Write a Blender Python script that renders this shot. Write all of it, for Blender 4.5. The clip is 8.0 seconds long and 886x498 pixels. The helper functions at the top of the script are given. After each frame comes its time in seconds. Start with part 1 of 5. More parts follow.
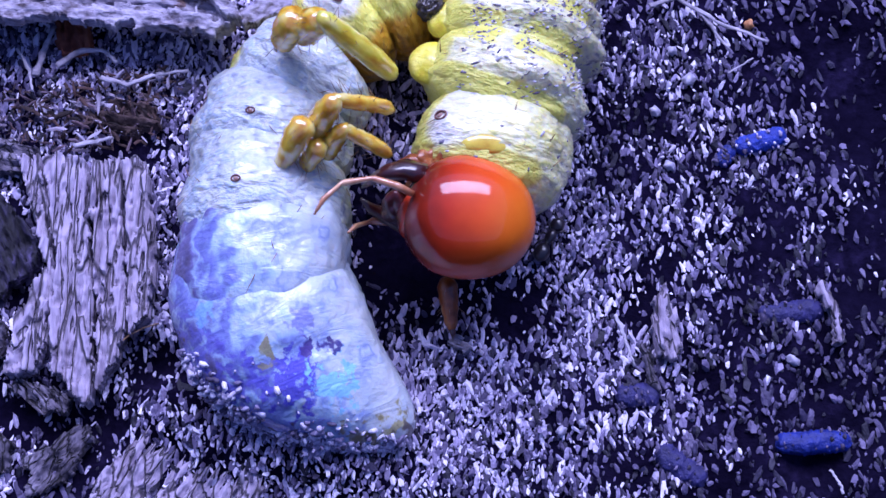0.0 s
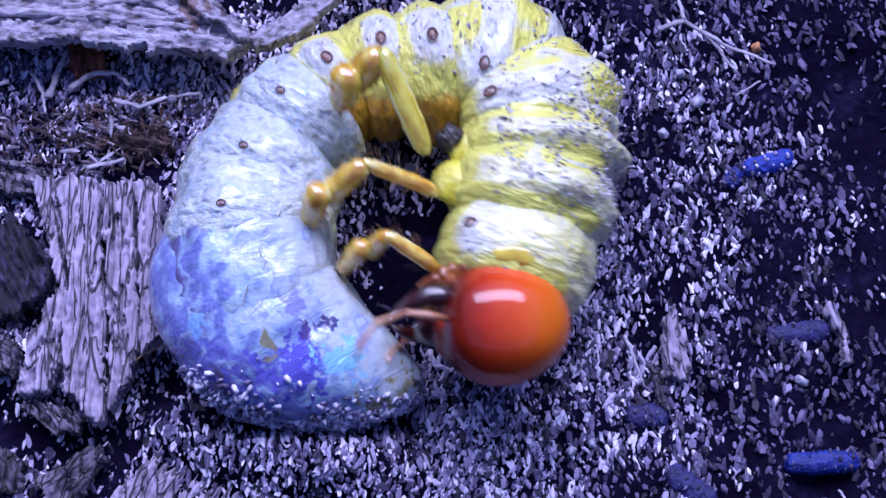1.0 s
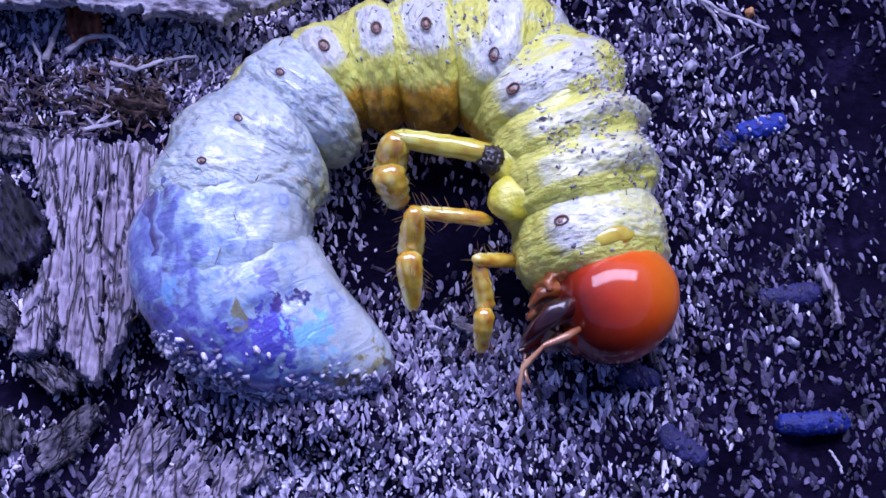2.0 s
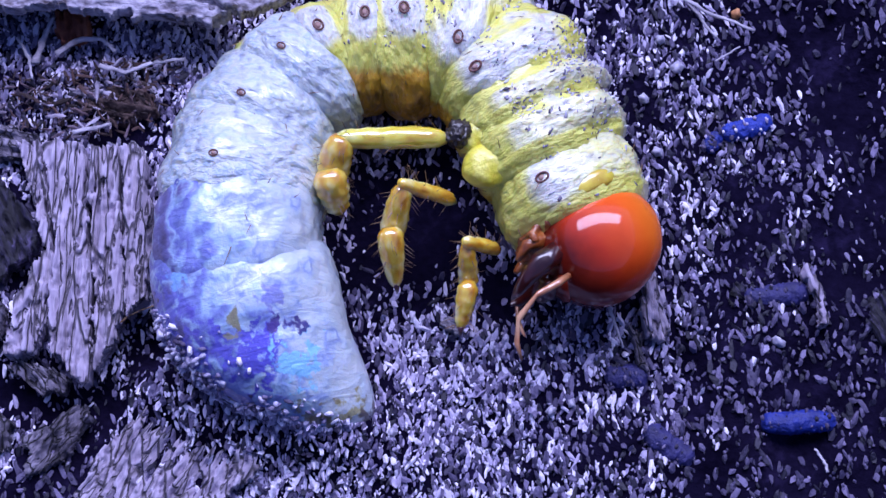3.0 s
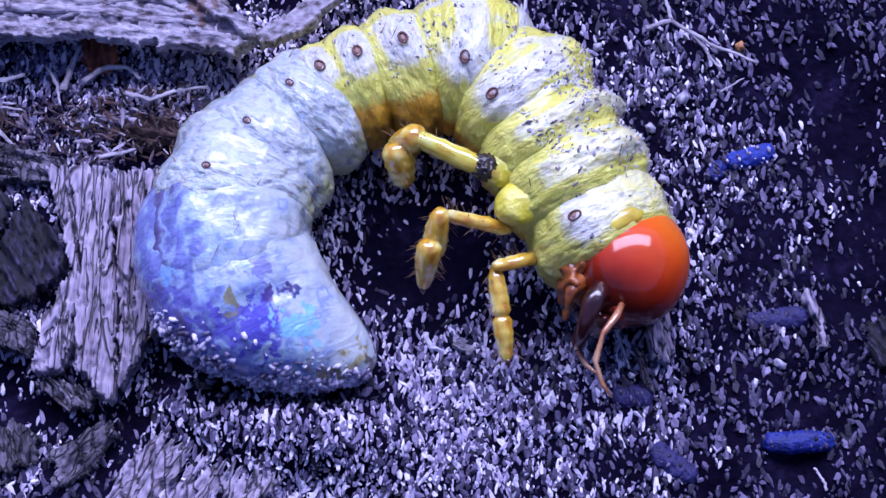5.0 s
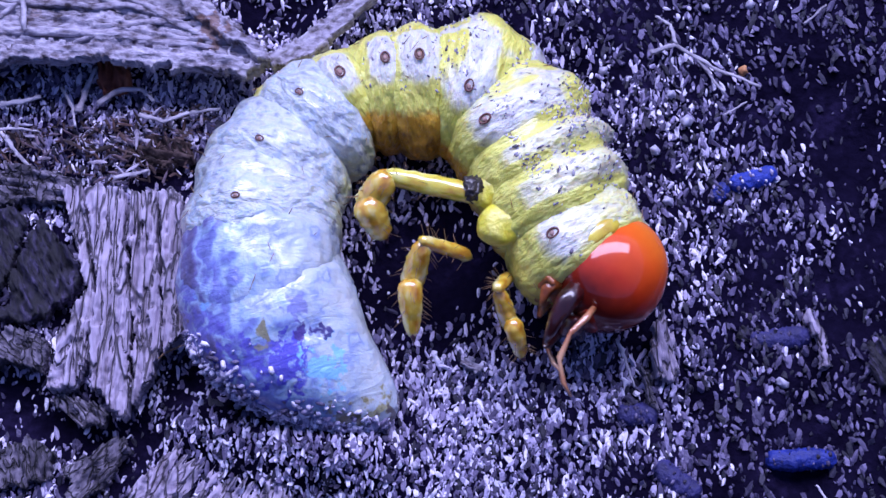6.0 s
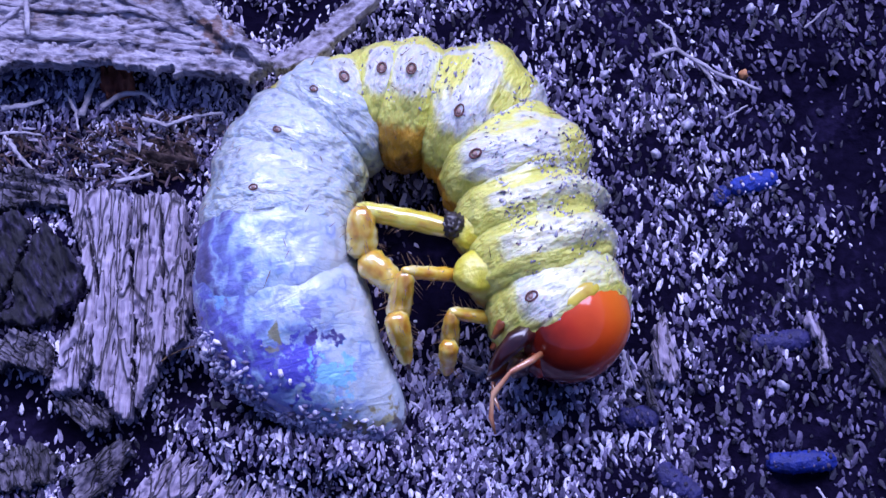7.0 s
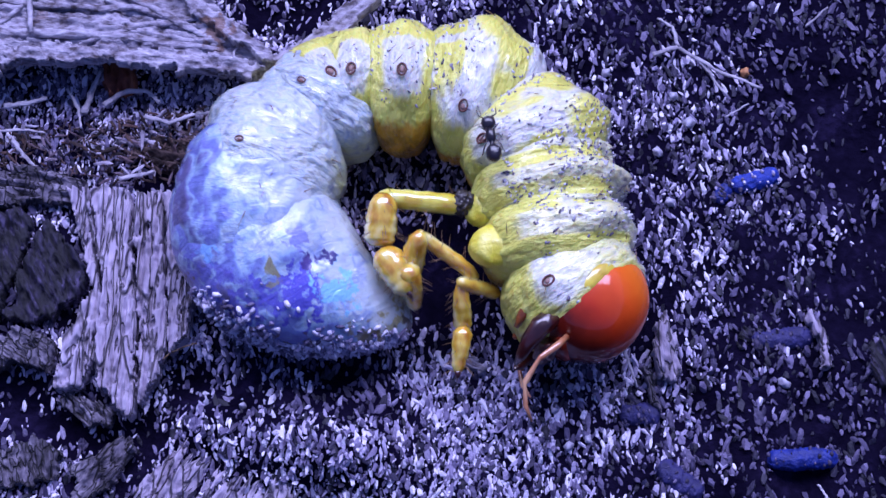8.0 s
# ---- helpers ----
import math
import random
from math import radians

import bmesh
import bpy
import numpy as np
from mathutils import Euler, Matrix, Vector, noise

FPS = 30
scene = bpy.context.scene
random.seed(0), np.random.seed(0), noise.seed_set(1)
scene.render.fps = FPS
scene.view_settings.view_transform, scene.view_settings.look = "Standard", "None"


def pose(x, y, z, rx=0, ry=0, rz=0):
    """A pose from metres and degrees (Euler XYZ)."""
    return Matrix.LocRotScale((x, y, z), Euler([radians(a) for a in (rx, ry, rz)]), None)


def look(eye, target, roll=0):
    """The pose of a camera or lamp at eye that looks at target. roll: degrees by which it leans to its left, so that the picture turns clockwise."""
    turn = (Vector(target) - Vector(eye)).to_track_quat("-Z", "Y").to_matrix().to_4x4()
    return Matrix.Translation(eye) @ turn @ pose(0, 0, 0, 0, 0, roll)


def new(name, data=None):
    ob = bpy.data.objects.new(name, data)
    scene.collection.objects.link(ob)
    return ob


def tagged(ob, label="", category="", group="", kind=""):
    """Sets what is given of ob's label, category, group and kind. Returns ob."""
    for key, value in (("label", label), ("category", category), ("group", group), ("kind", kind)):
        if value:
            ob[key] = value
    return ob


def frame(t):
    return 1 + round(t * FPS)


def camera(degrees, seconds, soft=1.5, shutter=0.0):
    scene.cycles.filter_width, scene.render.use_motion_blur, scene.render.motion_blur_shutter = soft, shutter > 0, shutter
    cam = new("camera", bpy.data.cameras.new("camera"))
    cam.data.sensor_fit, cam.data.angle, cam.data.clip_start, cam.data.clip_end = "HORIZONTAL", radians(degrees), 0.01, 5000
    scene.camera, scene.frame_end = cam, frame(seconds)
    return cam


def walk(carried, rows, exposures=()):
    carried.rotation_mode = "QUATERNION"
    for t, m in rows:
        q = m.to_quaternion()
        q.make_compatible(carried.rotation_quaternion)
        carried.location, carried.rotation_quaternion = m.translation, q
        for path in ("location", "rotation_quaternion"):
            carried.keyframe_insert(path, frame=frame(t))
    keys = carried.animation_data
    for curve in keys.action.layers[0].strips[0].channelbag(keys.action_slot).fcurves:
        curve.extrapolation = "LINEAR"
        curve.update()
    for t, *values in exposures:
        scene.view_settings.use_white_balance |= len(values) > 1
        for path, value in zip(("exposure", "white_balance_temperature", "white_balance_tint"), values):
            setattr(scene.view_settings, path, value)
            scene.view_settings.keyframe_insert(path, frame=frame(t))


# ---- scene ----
cam = camera(32, 8.0, soft=1.45, shutter=0.5)
walk(cam, [
    (0, pose(0.000717, -0.031650, 0.089197, 18.428, 0, -0.588)),
    (0.5, pose(0.000587, -0.031559, 0.089417, 18.700, 0, -0.578)),
    (1, pose(0.000100, -0.031852, 0.089811, 19.212, 0, -0.575)),
    (1.5, pose(-0.000200, -0.033030, 0.089874, 19.366, 0, -0.467)),
    (1.7, pose(0.000049, -0.033257, 0.089670, 18.920, 0, -0.382)),
    (2.8, pose(0.001164, -0.034157, 0.090344, 18.709, 0, -0.604)),
    (3, pose(0.001176, -0.033594, 0.090355, 18.727, 0, -0.596)),
    (3.5, pose(0.000913, -0.033459, 0.091259, 18.965, 0, -0.480)),
    (4, pose(0.000555, -0.033500, 0.091874, 18.891, 0, -0.298)),
    (4.2, pose(0.000720, -0.033677, 0.092226, 18.973, 0, -0.281)),
    (5.3, pose(0.000527, -0.034356, 0.094235, 19.440, 0, -0.185)),
    (5.5, pose(0.000785, -0.034331, 0.094588, 19.522, 0, -0.168)),
    (6, pose(0.000109, -0.034749, 0.095357, 20.017, 0, -0.061)),
    (6.5, pose(-0.000000, -0.034886, 0.095849, 20.000, 0, 0.000)),
    (7, pose(-0.000025, -0.034819, 0.095757, 20.097, 0, -0.089)),
    (7.5, pose(-0.000328, -0.035256, 0.095684, 20.277, 0, -0.020)),
    (8, pose(-0.000120, -0.035125, 0.095869, 20.145, 0, -0.035)),
], exposures=[(0, 0.13, 4810, 46), (1, 0.03, 4840, 42), (1.5, -0.17, 4960, 41), (3, 0.04, 4900, 40), (4, -0.02, 4900, 40), (5.5, 0.1, 4940, 43), (6.5, 0.02, 4850, 43), (8, -0.06, 4790, 46)])

# ---- daylight ----
SUN_HEIGHT, SUN_TURN = 56, 1       # degrees above the ground; from +y towards +x
world = bpy.data.worlds.new("sky")
scene.world = world
world.use_nodes = True
sky = world.node_tree.nodes.new("ShaderNodeTexSky")
sky.sky_type, sky.sun_disc = "NISHITA", False
sky.sun_elevation, sky.sun_rotation = radians(SUN_HEIGHT), radians(SUN_TURN)
background = world.node_tree.nodes["Background"]
world.node_tree.links.new(sky.outputs["Color"], background.inputs["Color"])
background.inputs["Strength"].default_value = 0.105
# an unseen broad lamp band beyond the grub, added as key light: its long stripe lies on the head and the legs
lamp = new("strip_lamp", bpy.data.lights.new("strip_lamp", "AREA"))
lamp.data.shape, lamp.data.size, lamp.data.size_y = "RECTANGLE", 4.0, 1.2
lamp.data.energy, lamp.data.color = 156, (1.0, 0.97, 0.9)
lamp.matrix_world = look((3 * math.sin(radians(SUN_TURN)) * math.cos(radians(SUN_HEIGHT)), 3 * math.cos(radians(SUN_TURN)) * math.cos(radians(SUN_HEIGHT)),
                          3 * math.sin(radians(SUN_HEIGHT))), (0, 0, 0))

MM = 0.001


# ---- materials ----
def surface(name, stops, rough=0.7, grain=900, coarse=150, bump=0.3, metal=0.0, sss=0.0, spec=0.5, by="noise", stretch=(1, 1, 1), coat=0.0, weight=0.35, gloss=0.06, stains=(), cracks=0.0, creases=0.0, wet=1.5):
    """A node material: a ramp of colours over fine and coarse noise, with relief. by: noise, island, skin, tail or
    mouth; skin takes its yellow and its belly, brown and darkened for shade, from the mesh.
    stains: (place in millimetres, radius, colour, strength) of blotches with ragged edges."""
    m = bpy.data.materials.new(name)
    m.use_nodes = True
    n, l = m.node_tree.nodes, m.node_tree.links
    p = n["Principled BSDF"]
    p.inputs["Roughness"].default_value, p.inputs["Metallic"].default_value = rough, metal
    p.inputs["Specular IOR Level"].default_value = spec
    p.inputs["Coat Weight"].default_value, p.inputs["Coat Roughness"].default_value = coat, gloss
    p.inputs["Coat IOR"].default_value = wet
    where = n.new("ShaderNodeTexCoord")
    place = n.new("ShaderNodeMapping")
    place.inputs["Scale"].default_value = stretch
    l.new(where.outputs["Object"], place.inputs["Vector"])
    fine, wide = n.new("ShaderNodeTexNoise"), n.new("ShaderNodeTexNoise")
    for node, scale, detail in ((fine, grain, 6), (wide, coarse, 3)):
        node.inputs["Scale"].default_value, node.inputs["Detail"].default_value = scale, detail
        l.new(place.outputs["Vector"], node.inputs["Vector"])
    mix = n.new("ShaderNodeMix")
    mix.inputs["Factor"].default_value = weight
    l.new(wide.outputs["Fac"], mix.inputs["A"])
    l.new(fine.outputs["Fac"], mix.inputs["B"])
    value = mix.outputs["Result"]
    if by == "island":
        geo = n.new("ShaderNodeNewGeometry")
        blend = n.new("ShaderNodeMix")
        blend.inputs["Factor"].default_value = 0.25
        l.new(geo.outputs["Random Per Island"], blend.inputs["A"])
        l.new(value, blend.inputs["B"])
        value = blend.outputs["Result"]
    if by == "tail":
        split = n.new("ShaderNodeSeparateXYZ")
        l.new(where.outputs["Generated"], split.inputs["Vector"])
        add = n.new("ShaderNodeMath")
        add.operation = "MULTIPLY_ADD"
        l.new(value, add.inputs[0])
        add.inputs[1].default_value = 2.0
        l.new(split.outputs["Y"], add.inputs[2])
        half = n.new("ShaderNodeMath")
        half.operation = "MULTIPLY"
        half.inputs[1].default_value = 0.36
        l.new(add.outputs["Value"], half.inputs[0])
        value = half.outputs["Value"]
    if by == "mouth":
        split = n.new("ShaderNodeSeparateXYZ")
        l.new(where.outputs["Generated"], split.inputs["Vector"])
        blend = n.new("ShaderNodeMix")
        blend.inputs["Factor"].default_value = 0.3
        l.new(split.outputs["X"], blend.inputs["A"])
        l.new(value, blend.inputs["B"])
        value = blend.outputs["Result"]
    ramp = n.new("ShaderNodeValToRGB")
    while len(ramp.color_ramp.elements) < len(stops):
        ramp.color_ramp.elements.new(0.5)
    for e, (at_, colour) in zip(ramp.color_ramp.elements, stops):
        e.position, e.color = at_, (*colour, 1)
    l.new(value, ramp.inputs["Fac"])
    colour_out = ramp.outputs["Color"]
    height_out = fine.outputs["Fac"]
    if by == "skin":
        # brown belly pigment; its near-black depth is shade put into the colour
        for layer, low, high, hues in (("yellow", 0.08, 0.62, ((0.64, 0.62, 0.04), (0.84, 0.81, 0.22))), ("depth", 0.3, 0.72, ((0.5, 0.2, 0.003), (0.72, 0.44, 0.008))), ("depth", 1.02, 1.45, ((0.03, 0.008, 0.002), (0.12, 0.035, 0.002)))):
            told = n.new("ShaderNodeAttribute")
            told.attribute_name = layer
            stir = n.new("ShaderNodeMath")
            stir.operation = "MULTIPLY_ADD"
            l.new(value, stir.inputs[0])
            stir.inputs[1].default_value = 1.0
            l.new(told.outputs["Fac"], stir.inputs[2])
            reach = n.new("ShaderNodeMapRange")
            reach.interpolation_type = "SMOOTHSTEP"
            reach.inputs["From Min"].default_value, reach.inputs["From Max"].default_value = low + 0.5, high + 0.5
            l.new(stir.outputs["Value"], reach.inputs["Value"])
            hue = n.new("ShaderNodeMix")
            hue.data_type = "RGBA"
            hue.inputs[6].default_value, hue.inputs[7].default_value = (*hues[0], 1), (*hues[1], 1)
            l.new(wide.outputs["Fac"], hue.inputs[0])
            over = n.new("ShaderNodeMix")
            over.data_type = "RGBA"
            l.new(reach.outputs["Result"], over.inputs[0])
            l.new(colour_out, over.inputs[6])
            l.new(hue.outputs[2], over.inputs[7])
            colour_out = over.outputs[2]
    if cracks:
        bend = n.new("ShaderNodeVectorMath")
        bend.operation = "MULTIPLY_ADD"
        l.new(wide.outputs["Color"], bend.inputs[0])
        bend.inputs[1].default_value = (0.0012, 0.0006, 0.0)
        l.new(place.outputs["Vector"], bend.inputs[2])
        cell = n.new("ShaderNodeTexVoronoi")
        cell.feature = "DISTANCE_TO_EDGE"
        cell.inputs["Scale"].default_value = cracks
        l.new(bend.outputs["Vector"], cell.inputs["Vector"])
        gap = n.new("ShaderNodeMapRange")
        for slot, v in zip(("From Min", "From Max", "To Min", "To Max"), (0.01, 0.075, 0.12, 1.0)):
            gap.inputs[slot].default_value = v
        l.new(cell.outputs["Distance"], gap.inputs["Value"])
        over = n.new("ShaderNodeMix")
        over.data_type = "RGBA"
        over.inputs[6].default_value = (*[c * 0.5 for c in stops[0][1]], 1)
        l.new(gap.outputs["Result"], over.inputs[0])
        l.new(colour_out, over.inputs[7])
        colour_out = over.outputs[2]
        sink = n.new("ShaderNodeMath")
        sink.operation = "MULTIPLY_ADD"
        l.new(gap.outputs["Result"], sink.inputs[0])
        sink.inputs[1].default_value = 0.9
        l.new(height_out, sink.inputs[2])
        height_out = sink.outputs["Value"]
    edge = n.new("ShaderNodeTexNoise") if stains else None
    if stains:
        edge.inputs["Scale"].default_value, edge.inputs["Detail"].default_value = 1500, 4
        l.new(where.outputs["Object"], edge.inputs["Vector"])
    for centre, radius, colour, strength in stains:
        far = n.new("ShaderNodeVectorMath")
        far.operation = "DISTANCE"
        l.new(where.outputs["Object"], far.inputs[0])
        far.inputs[1].default_value = [c * MM for c in centre]
        ragged = n.new("ShaderNodeMath")
        ragged.operation = "MULTIPLY_ADD"
        l.new(edge.outputs["Fac"], ragged.inputs[0])
        ragged.inputs[1].default_value = 5.5 * radius * MM
        l.new(far.outputs["Value"], ragged.inputs[2])
        reach = n.new("ShaderNodeMapRange")
        for slot, v in zip(("From Min", "From Max", "To Min", "To Max"), (3.3 * radius * MM, 3.75 * radius * MM, strength, 0.0)):
            reach.inputs[slot].default_value = v
        l.new(ragged.outputs["Value"], reach.inputs["Value"])
        over = n.new("ShaderNodeMix")
        over.data_type = "RGBA"
        over.inputs[7].default_value = (*colour, 1)
        l.new(reach.outputs["Result"], over.inputs[0])
        l.new(colour_out, over.inputs[6])
        colour_out = over.outputs[2]
    l.new(colour_out, p.inputs["Base Color"])
    if sss:
        p.inputs["Subsurface Weight"].default_value = sss
        p.inputs["Subsurface Radius"].default_value = (1.0, 0.75, 0.4)
        p.inputs["Subsurface Scale"].default_value = 0.0011
    if creases:
        along = n.new("ShaderNodeMapping")
        along.inputs["Scale"].default_value = (3.0, 1, 1)
        l.new(where.outputs["Object"], along.inputs["Vector"])
        crease = n.new("ShaderNodeTexNoise")
        crease.inputs["Scale"].default_value, crease.inputs["Detail"].default_value, crease.inputs["Distortion"].default_value = 330, 3, 0.8
        l.new(along.outputs["Vector"], crease.inputs["Vector"])
        middle = n.new("ShaderNodeMath")
        middle.operation = "SUBTRACT"
        l.new(crease.outputs["Fac"], middle.inputs[0])
        middle.inputs[1].default_value = 0.5
        ridge = n.new("ShaderNodeMath")
        ridge.operation = "ABSOLUTE"
        l.new(middle.outputs["Value"], ridge.inputs[0])
        sink = n.new("ShaderNodeMath")
        sink.operation = "MULTIPLY_ADD"
        l.new(ridge.outputs["Value"], sink.inputs[0])
        sink.inputs[1].default_value = creases
        l.new(height_out, sink.inputs[2])
        height_out = sink.outputs["Value"]
    if bump:
        relief = n.new("ShaderNodeBump")
        relief.inputs["Strength"].default_value, relief.inputs["Distance"].default_value = bump, 0.0004 if by == "skin" else 0.0003
        l.new(height_out, relief.inputs["Height"])
        l.new(relief.outputs["Normal"], p.inputs["Normal"])
    return m


# humus, darkened to near black so that gaps between grains look shaded
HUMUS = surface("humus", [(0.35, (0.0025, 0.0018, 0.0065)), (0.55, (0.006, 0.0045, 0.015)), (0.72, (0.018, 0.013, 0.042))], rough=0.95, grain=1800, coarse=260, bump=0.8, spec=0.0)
GRAIN = surface("soil_grain", [(0.15, (0.05, 0.038, 0.085)), (0.35, (0.2, 0.17, 0.3)), (0.55, (0.44, 0.39, 0.56)), (0.8, (0.7, 0.65, 0.8))],
                rough=0.6, grain=4000, coarse=900, bump=0.5, by="island")
# darker copy of soil_grain that dims the soil where pale grains thin out
DARK_CRUMB = surface("dark_crumb", [(0.2, (0.01, 0.008, 0.022)), (0.5, (0.04, 0.031, 0.08)), (0.85, (0.15, 0.125, 0.23))], rough=0.7, grain=4000, coarse=900, bump=0.4, by="island")
DIRT = surface("skin_dirt", [(0.1, (0.04, 0.032, 0.06)), (0.4, (0.16, 0.14, 0.2)), (0.62, (0.4, 0.38, 0.46)), (0.9, (0.7, 0.68, 0.74))], rough=0.6, grain=4000, coarse=900, bump=0.4, by="island")
WOOD = surface("weathered_wood", [(0.3, (0.07, 0.055, 0.08)), (0.4, (0.24, 0.2, 0.28)), (0.53, (0.36, 0.31, 0.42)), (0.7, (0.46, 0.41, 0.53))], rough=0.85, grain=2600, coarse=420, bump=0.9, stretch=(1, 0.2, 1), weight=0.5, cracks=1050)
BARK = surface("pale_bark", [(0.37, (0.05, 0.036, 0.045)), (0.43, (0.16, 0.138, 0.178)), (0.5, (0.28, 0.252, 0.322)), (0.58, (0.37, 0.342, 0.42)), (0.7, (0.48, 0.45, 0.53))], rough=0.8, grain=2300, coarse=600, bump=1.0, stretch=(0.6, 1, 1), weight=0.6, stains=[((-15.2, 14.2, 3.6), 1.0, (0.14, 0.07, 0.05), 0.8), ((-20.5, 17.0, 3.0), 0.6, (0.12, 0.07, 0.06), 0.6), ((-27.5, 15.5, 3.0), 0.6, (0.16, 0.1, 0.1), 0.5)])
DIM_WOOD = surface("dim_wood", [(0.34, (0.014, 0.011, 0.02)), (0.45, (0.05, 0.042, 0.065)), (0.56, (0.13, 0.112, 0.16)), (0.74, (0.3, 0.27, 0.35))], rough=0.85, grain=2400, coarse=420, bump=1.0, stretch=(1, 0.35, 1), weight=0.55, cracks=1500)
DARK_WOOD = surface("dark_wood", [(0.36, (0.0015, 0.001, 0.004)), (0.5, (0.006, 0.0045, 0.014)), (0.58, (0.02, 0.015, 0.044)), (0.68, (0.08, 0.062, 0.15))], rough=0.8, grain=2600, coarse=500, bump=1.0, stretch=(1, 0.35, 1), weight=0.6)
BROWN = surface("rotten_wood", [(0.3, (0.012, 0.006, 0.007)), (0.5, (0.05, 0.028, 0.026)), (0.72, (0.17, 0.12, 0.12))], rough=0.85, grain=2200, coarse=350, bump=0.9, stretch=(1, 0.3, 1))
RUST = surface("red_bark", [(0.3, (0.03, 0.006, 0.004)), (0.5, (0.13, 0.03, 0.015)), (0.7, (0.24, 0.08, 0.04))], rough=0.75, grain=2000, coarse=400, bump=0.7)
FIBRE = surface("rotten_fibre", [(0.2, (0.012, 0.005, 0.006)), (0.5, (0.06, 0.028, 0.025)), (0.68, (0.12, 0.085, 0.12)), (0.88, (0.4, 0.36, 0.46))], rough=0.85, grain=2200, coarse=600, bump=0.6, by="island")
STALK = surface("dry_stalk", [(0.35, (0.16, 0.14, 0.18)), (0.65, (0.52, 0.48, 0.57))], rough=0.8, grain=2500, coarse=500, bump=0.5)
BLUE = surface("blue_pellet", [(0.3, (0.012, 0.018, 0.16)), (0.7, (0.04, 0.07, 0.5))], rough=0.7, grain=2600, coarse=700, bump=1.0)
DEEP_BLUE = surface("deep_blue_pellet", [(0.3, (0.006, 0.009, 0.09)), (0.7, (0.02, 0.034, 0.3))], rough=0.6, grain=2600, coarse=600, bump=0.8)
DULL_BLUE = surface("dull_blue_pellet", [(0.3, (0.01, 0.008, 0.05)), (0.7, (0.035, 0.03, 0.16))], rough=0.7, grain=2600, coarse=600, bump=0.8)
PEBBLE = surface("quartz_pebble", [(0.3, (0.24, 0.22, 0.31)), (0.7, (0.52, 0.49, 0.62))], rough=0.4, grain=2000, coarse=500, bump=0.3)
ORANGE_BIT = surface("orange_crumb", [(0.3, (0.35, 0.14, 0.05)), (0.7, (0.6, 0.3, 0.12))], rough=0.7, grain=2000, coarse=500, bump=0.4)

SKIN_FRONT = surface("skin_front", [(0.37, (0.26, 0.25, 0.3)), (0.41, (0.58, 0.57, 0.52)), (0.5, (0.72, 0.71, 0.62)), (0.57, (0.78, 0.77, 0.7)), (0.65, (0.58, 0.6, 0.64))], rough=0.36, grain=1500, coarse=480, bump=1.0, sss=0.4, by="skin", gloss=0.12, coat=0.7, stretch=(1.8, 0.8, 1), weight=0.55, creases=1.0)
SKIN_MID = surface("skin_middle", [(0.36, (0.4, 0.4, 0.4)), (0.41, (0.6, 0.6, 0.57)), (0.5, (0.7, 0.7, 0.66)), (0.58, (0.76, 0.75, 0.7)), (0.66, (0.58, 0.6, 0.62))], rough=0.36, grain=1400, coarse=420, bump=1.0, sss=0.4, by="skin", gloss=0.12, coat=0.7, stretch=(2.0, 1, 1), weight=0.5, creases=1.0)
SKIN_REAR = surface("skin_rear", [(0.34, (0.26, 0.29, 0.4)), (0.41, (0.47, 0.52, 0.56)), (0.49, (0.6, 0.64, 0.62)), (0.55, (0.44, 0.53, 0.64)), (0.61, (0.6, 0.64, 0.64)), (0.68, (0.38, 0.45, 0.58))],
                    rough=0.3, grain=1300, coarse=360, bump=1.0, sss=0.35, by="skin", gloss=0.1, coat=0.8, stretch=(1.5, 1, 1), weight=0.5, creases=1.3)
TAIL_HUES = [(0.36, (0.56, 0.6, 0.62)), (0.45, (0.48, 0.55, 0.62)), (0.49, (0.3, 0.36, 0.6)), (0.525, (0.5, 0.58, 0.66)), (0.56, (0.38, 0.5, 0.68)), (0.6, (0.22, 0.26, 0.54)), (0.65, (0.17, 0.18, 0.48)), (0.69, (0.34, 0.44, 0.64)), (0.74, (0.16, 0.15, 0.36)), (0.84, (0.1, 0.085, 0.16))]
SKIN_TAIL = surface("skin_tail", TAIL_HUES, rough=0.25, grain=1000, coarse=380, bump=0.7, sss=0.25, by="tail", gloss=0.1, coat=0.55, weight=0.3, creases=0.9)
HEAD_SHELL = surface("head_shell", [(0.2, (0.74, 0.16, 0.002)), (0.42, (0.64, 0.075, 0.001)), (0.6, (0.42, 0.028, 0.001)), (0.74, (0.12, 0.007, 0.001))], rough=0.55, grain=900, coarse=300, bump=0.06, coat=1.0, gloss=0.09, spec=0.1, by="mouth", wet=1.5)
PLATE = surface("horny_plate", [(0.35, (0.5, 0.3, 0.006)), (0.6, (0.7, 0.56, 0.04))], rough=0.3, grain=1200, coarse=500, bump=0.2, sss=0.2, coat=1.0)
MAXILLA = surface("mouth_skin", [(0.35, (0.1, 0.02, 0.004)), (0.55, (0.3, 0.08, 0.01)), (0.7, (0.5, 0.25, 0.08))], rough=0.3, grain=1500, coarse=600, bump=0.6, coat=0.6)
JAW = surface("jaw_horn", [(0.35, (0.008, 0.0015, 0.002)), (0.65, (0.06, 0.006, 0.004))], rough=0.3, grain=1200, coarse=400, bump=0.3, coat=1.0, wet=1.5)
AMBER = surface("leg_amber", [(0.31, (0.36, 0.12, 0.003)), (0.41, (0.6, 0.32, 0.008)), (0.5, (0.74, 0.52, 0.04)), (0.59, (0.82, 0.69, 0.24)), (0.68, (0.85, 0.8, 0.55))], rough=0.25, grain=1500, coarse=620, bump=0.15, sss=0.4, coat=1.0, gloss=0.05, stretch=(0.6, 1, 1), wet=2.0)
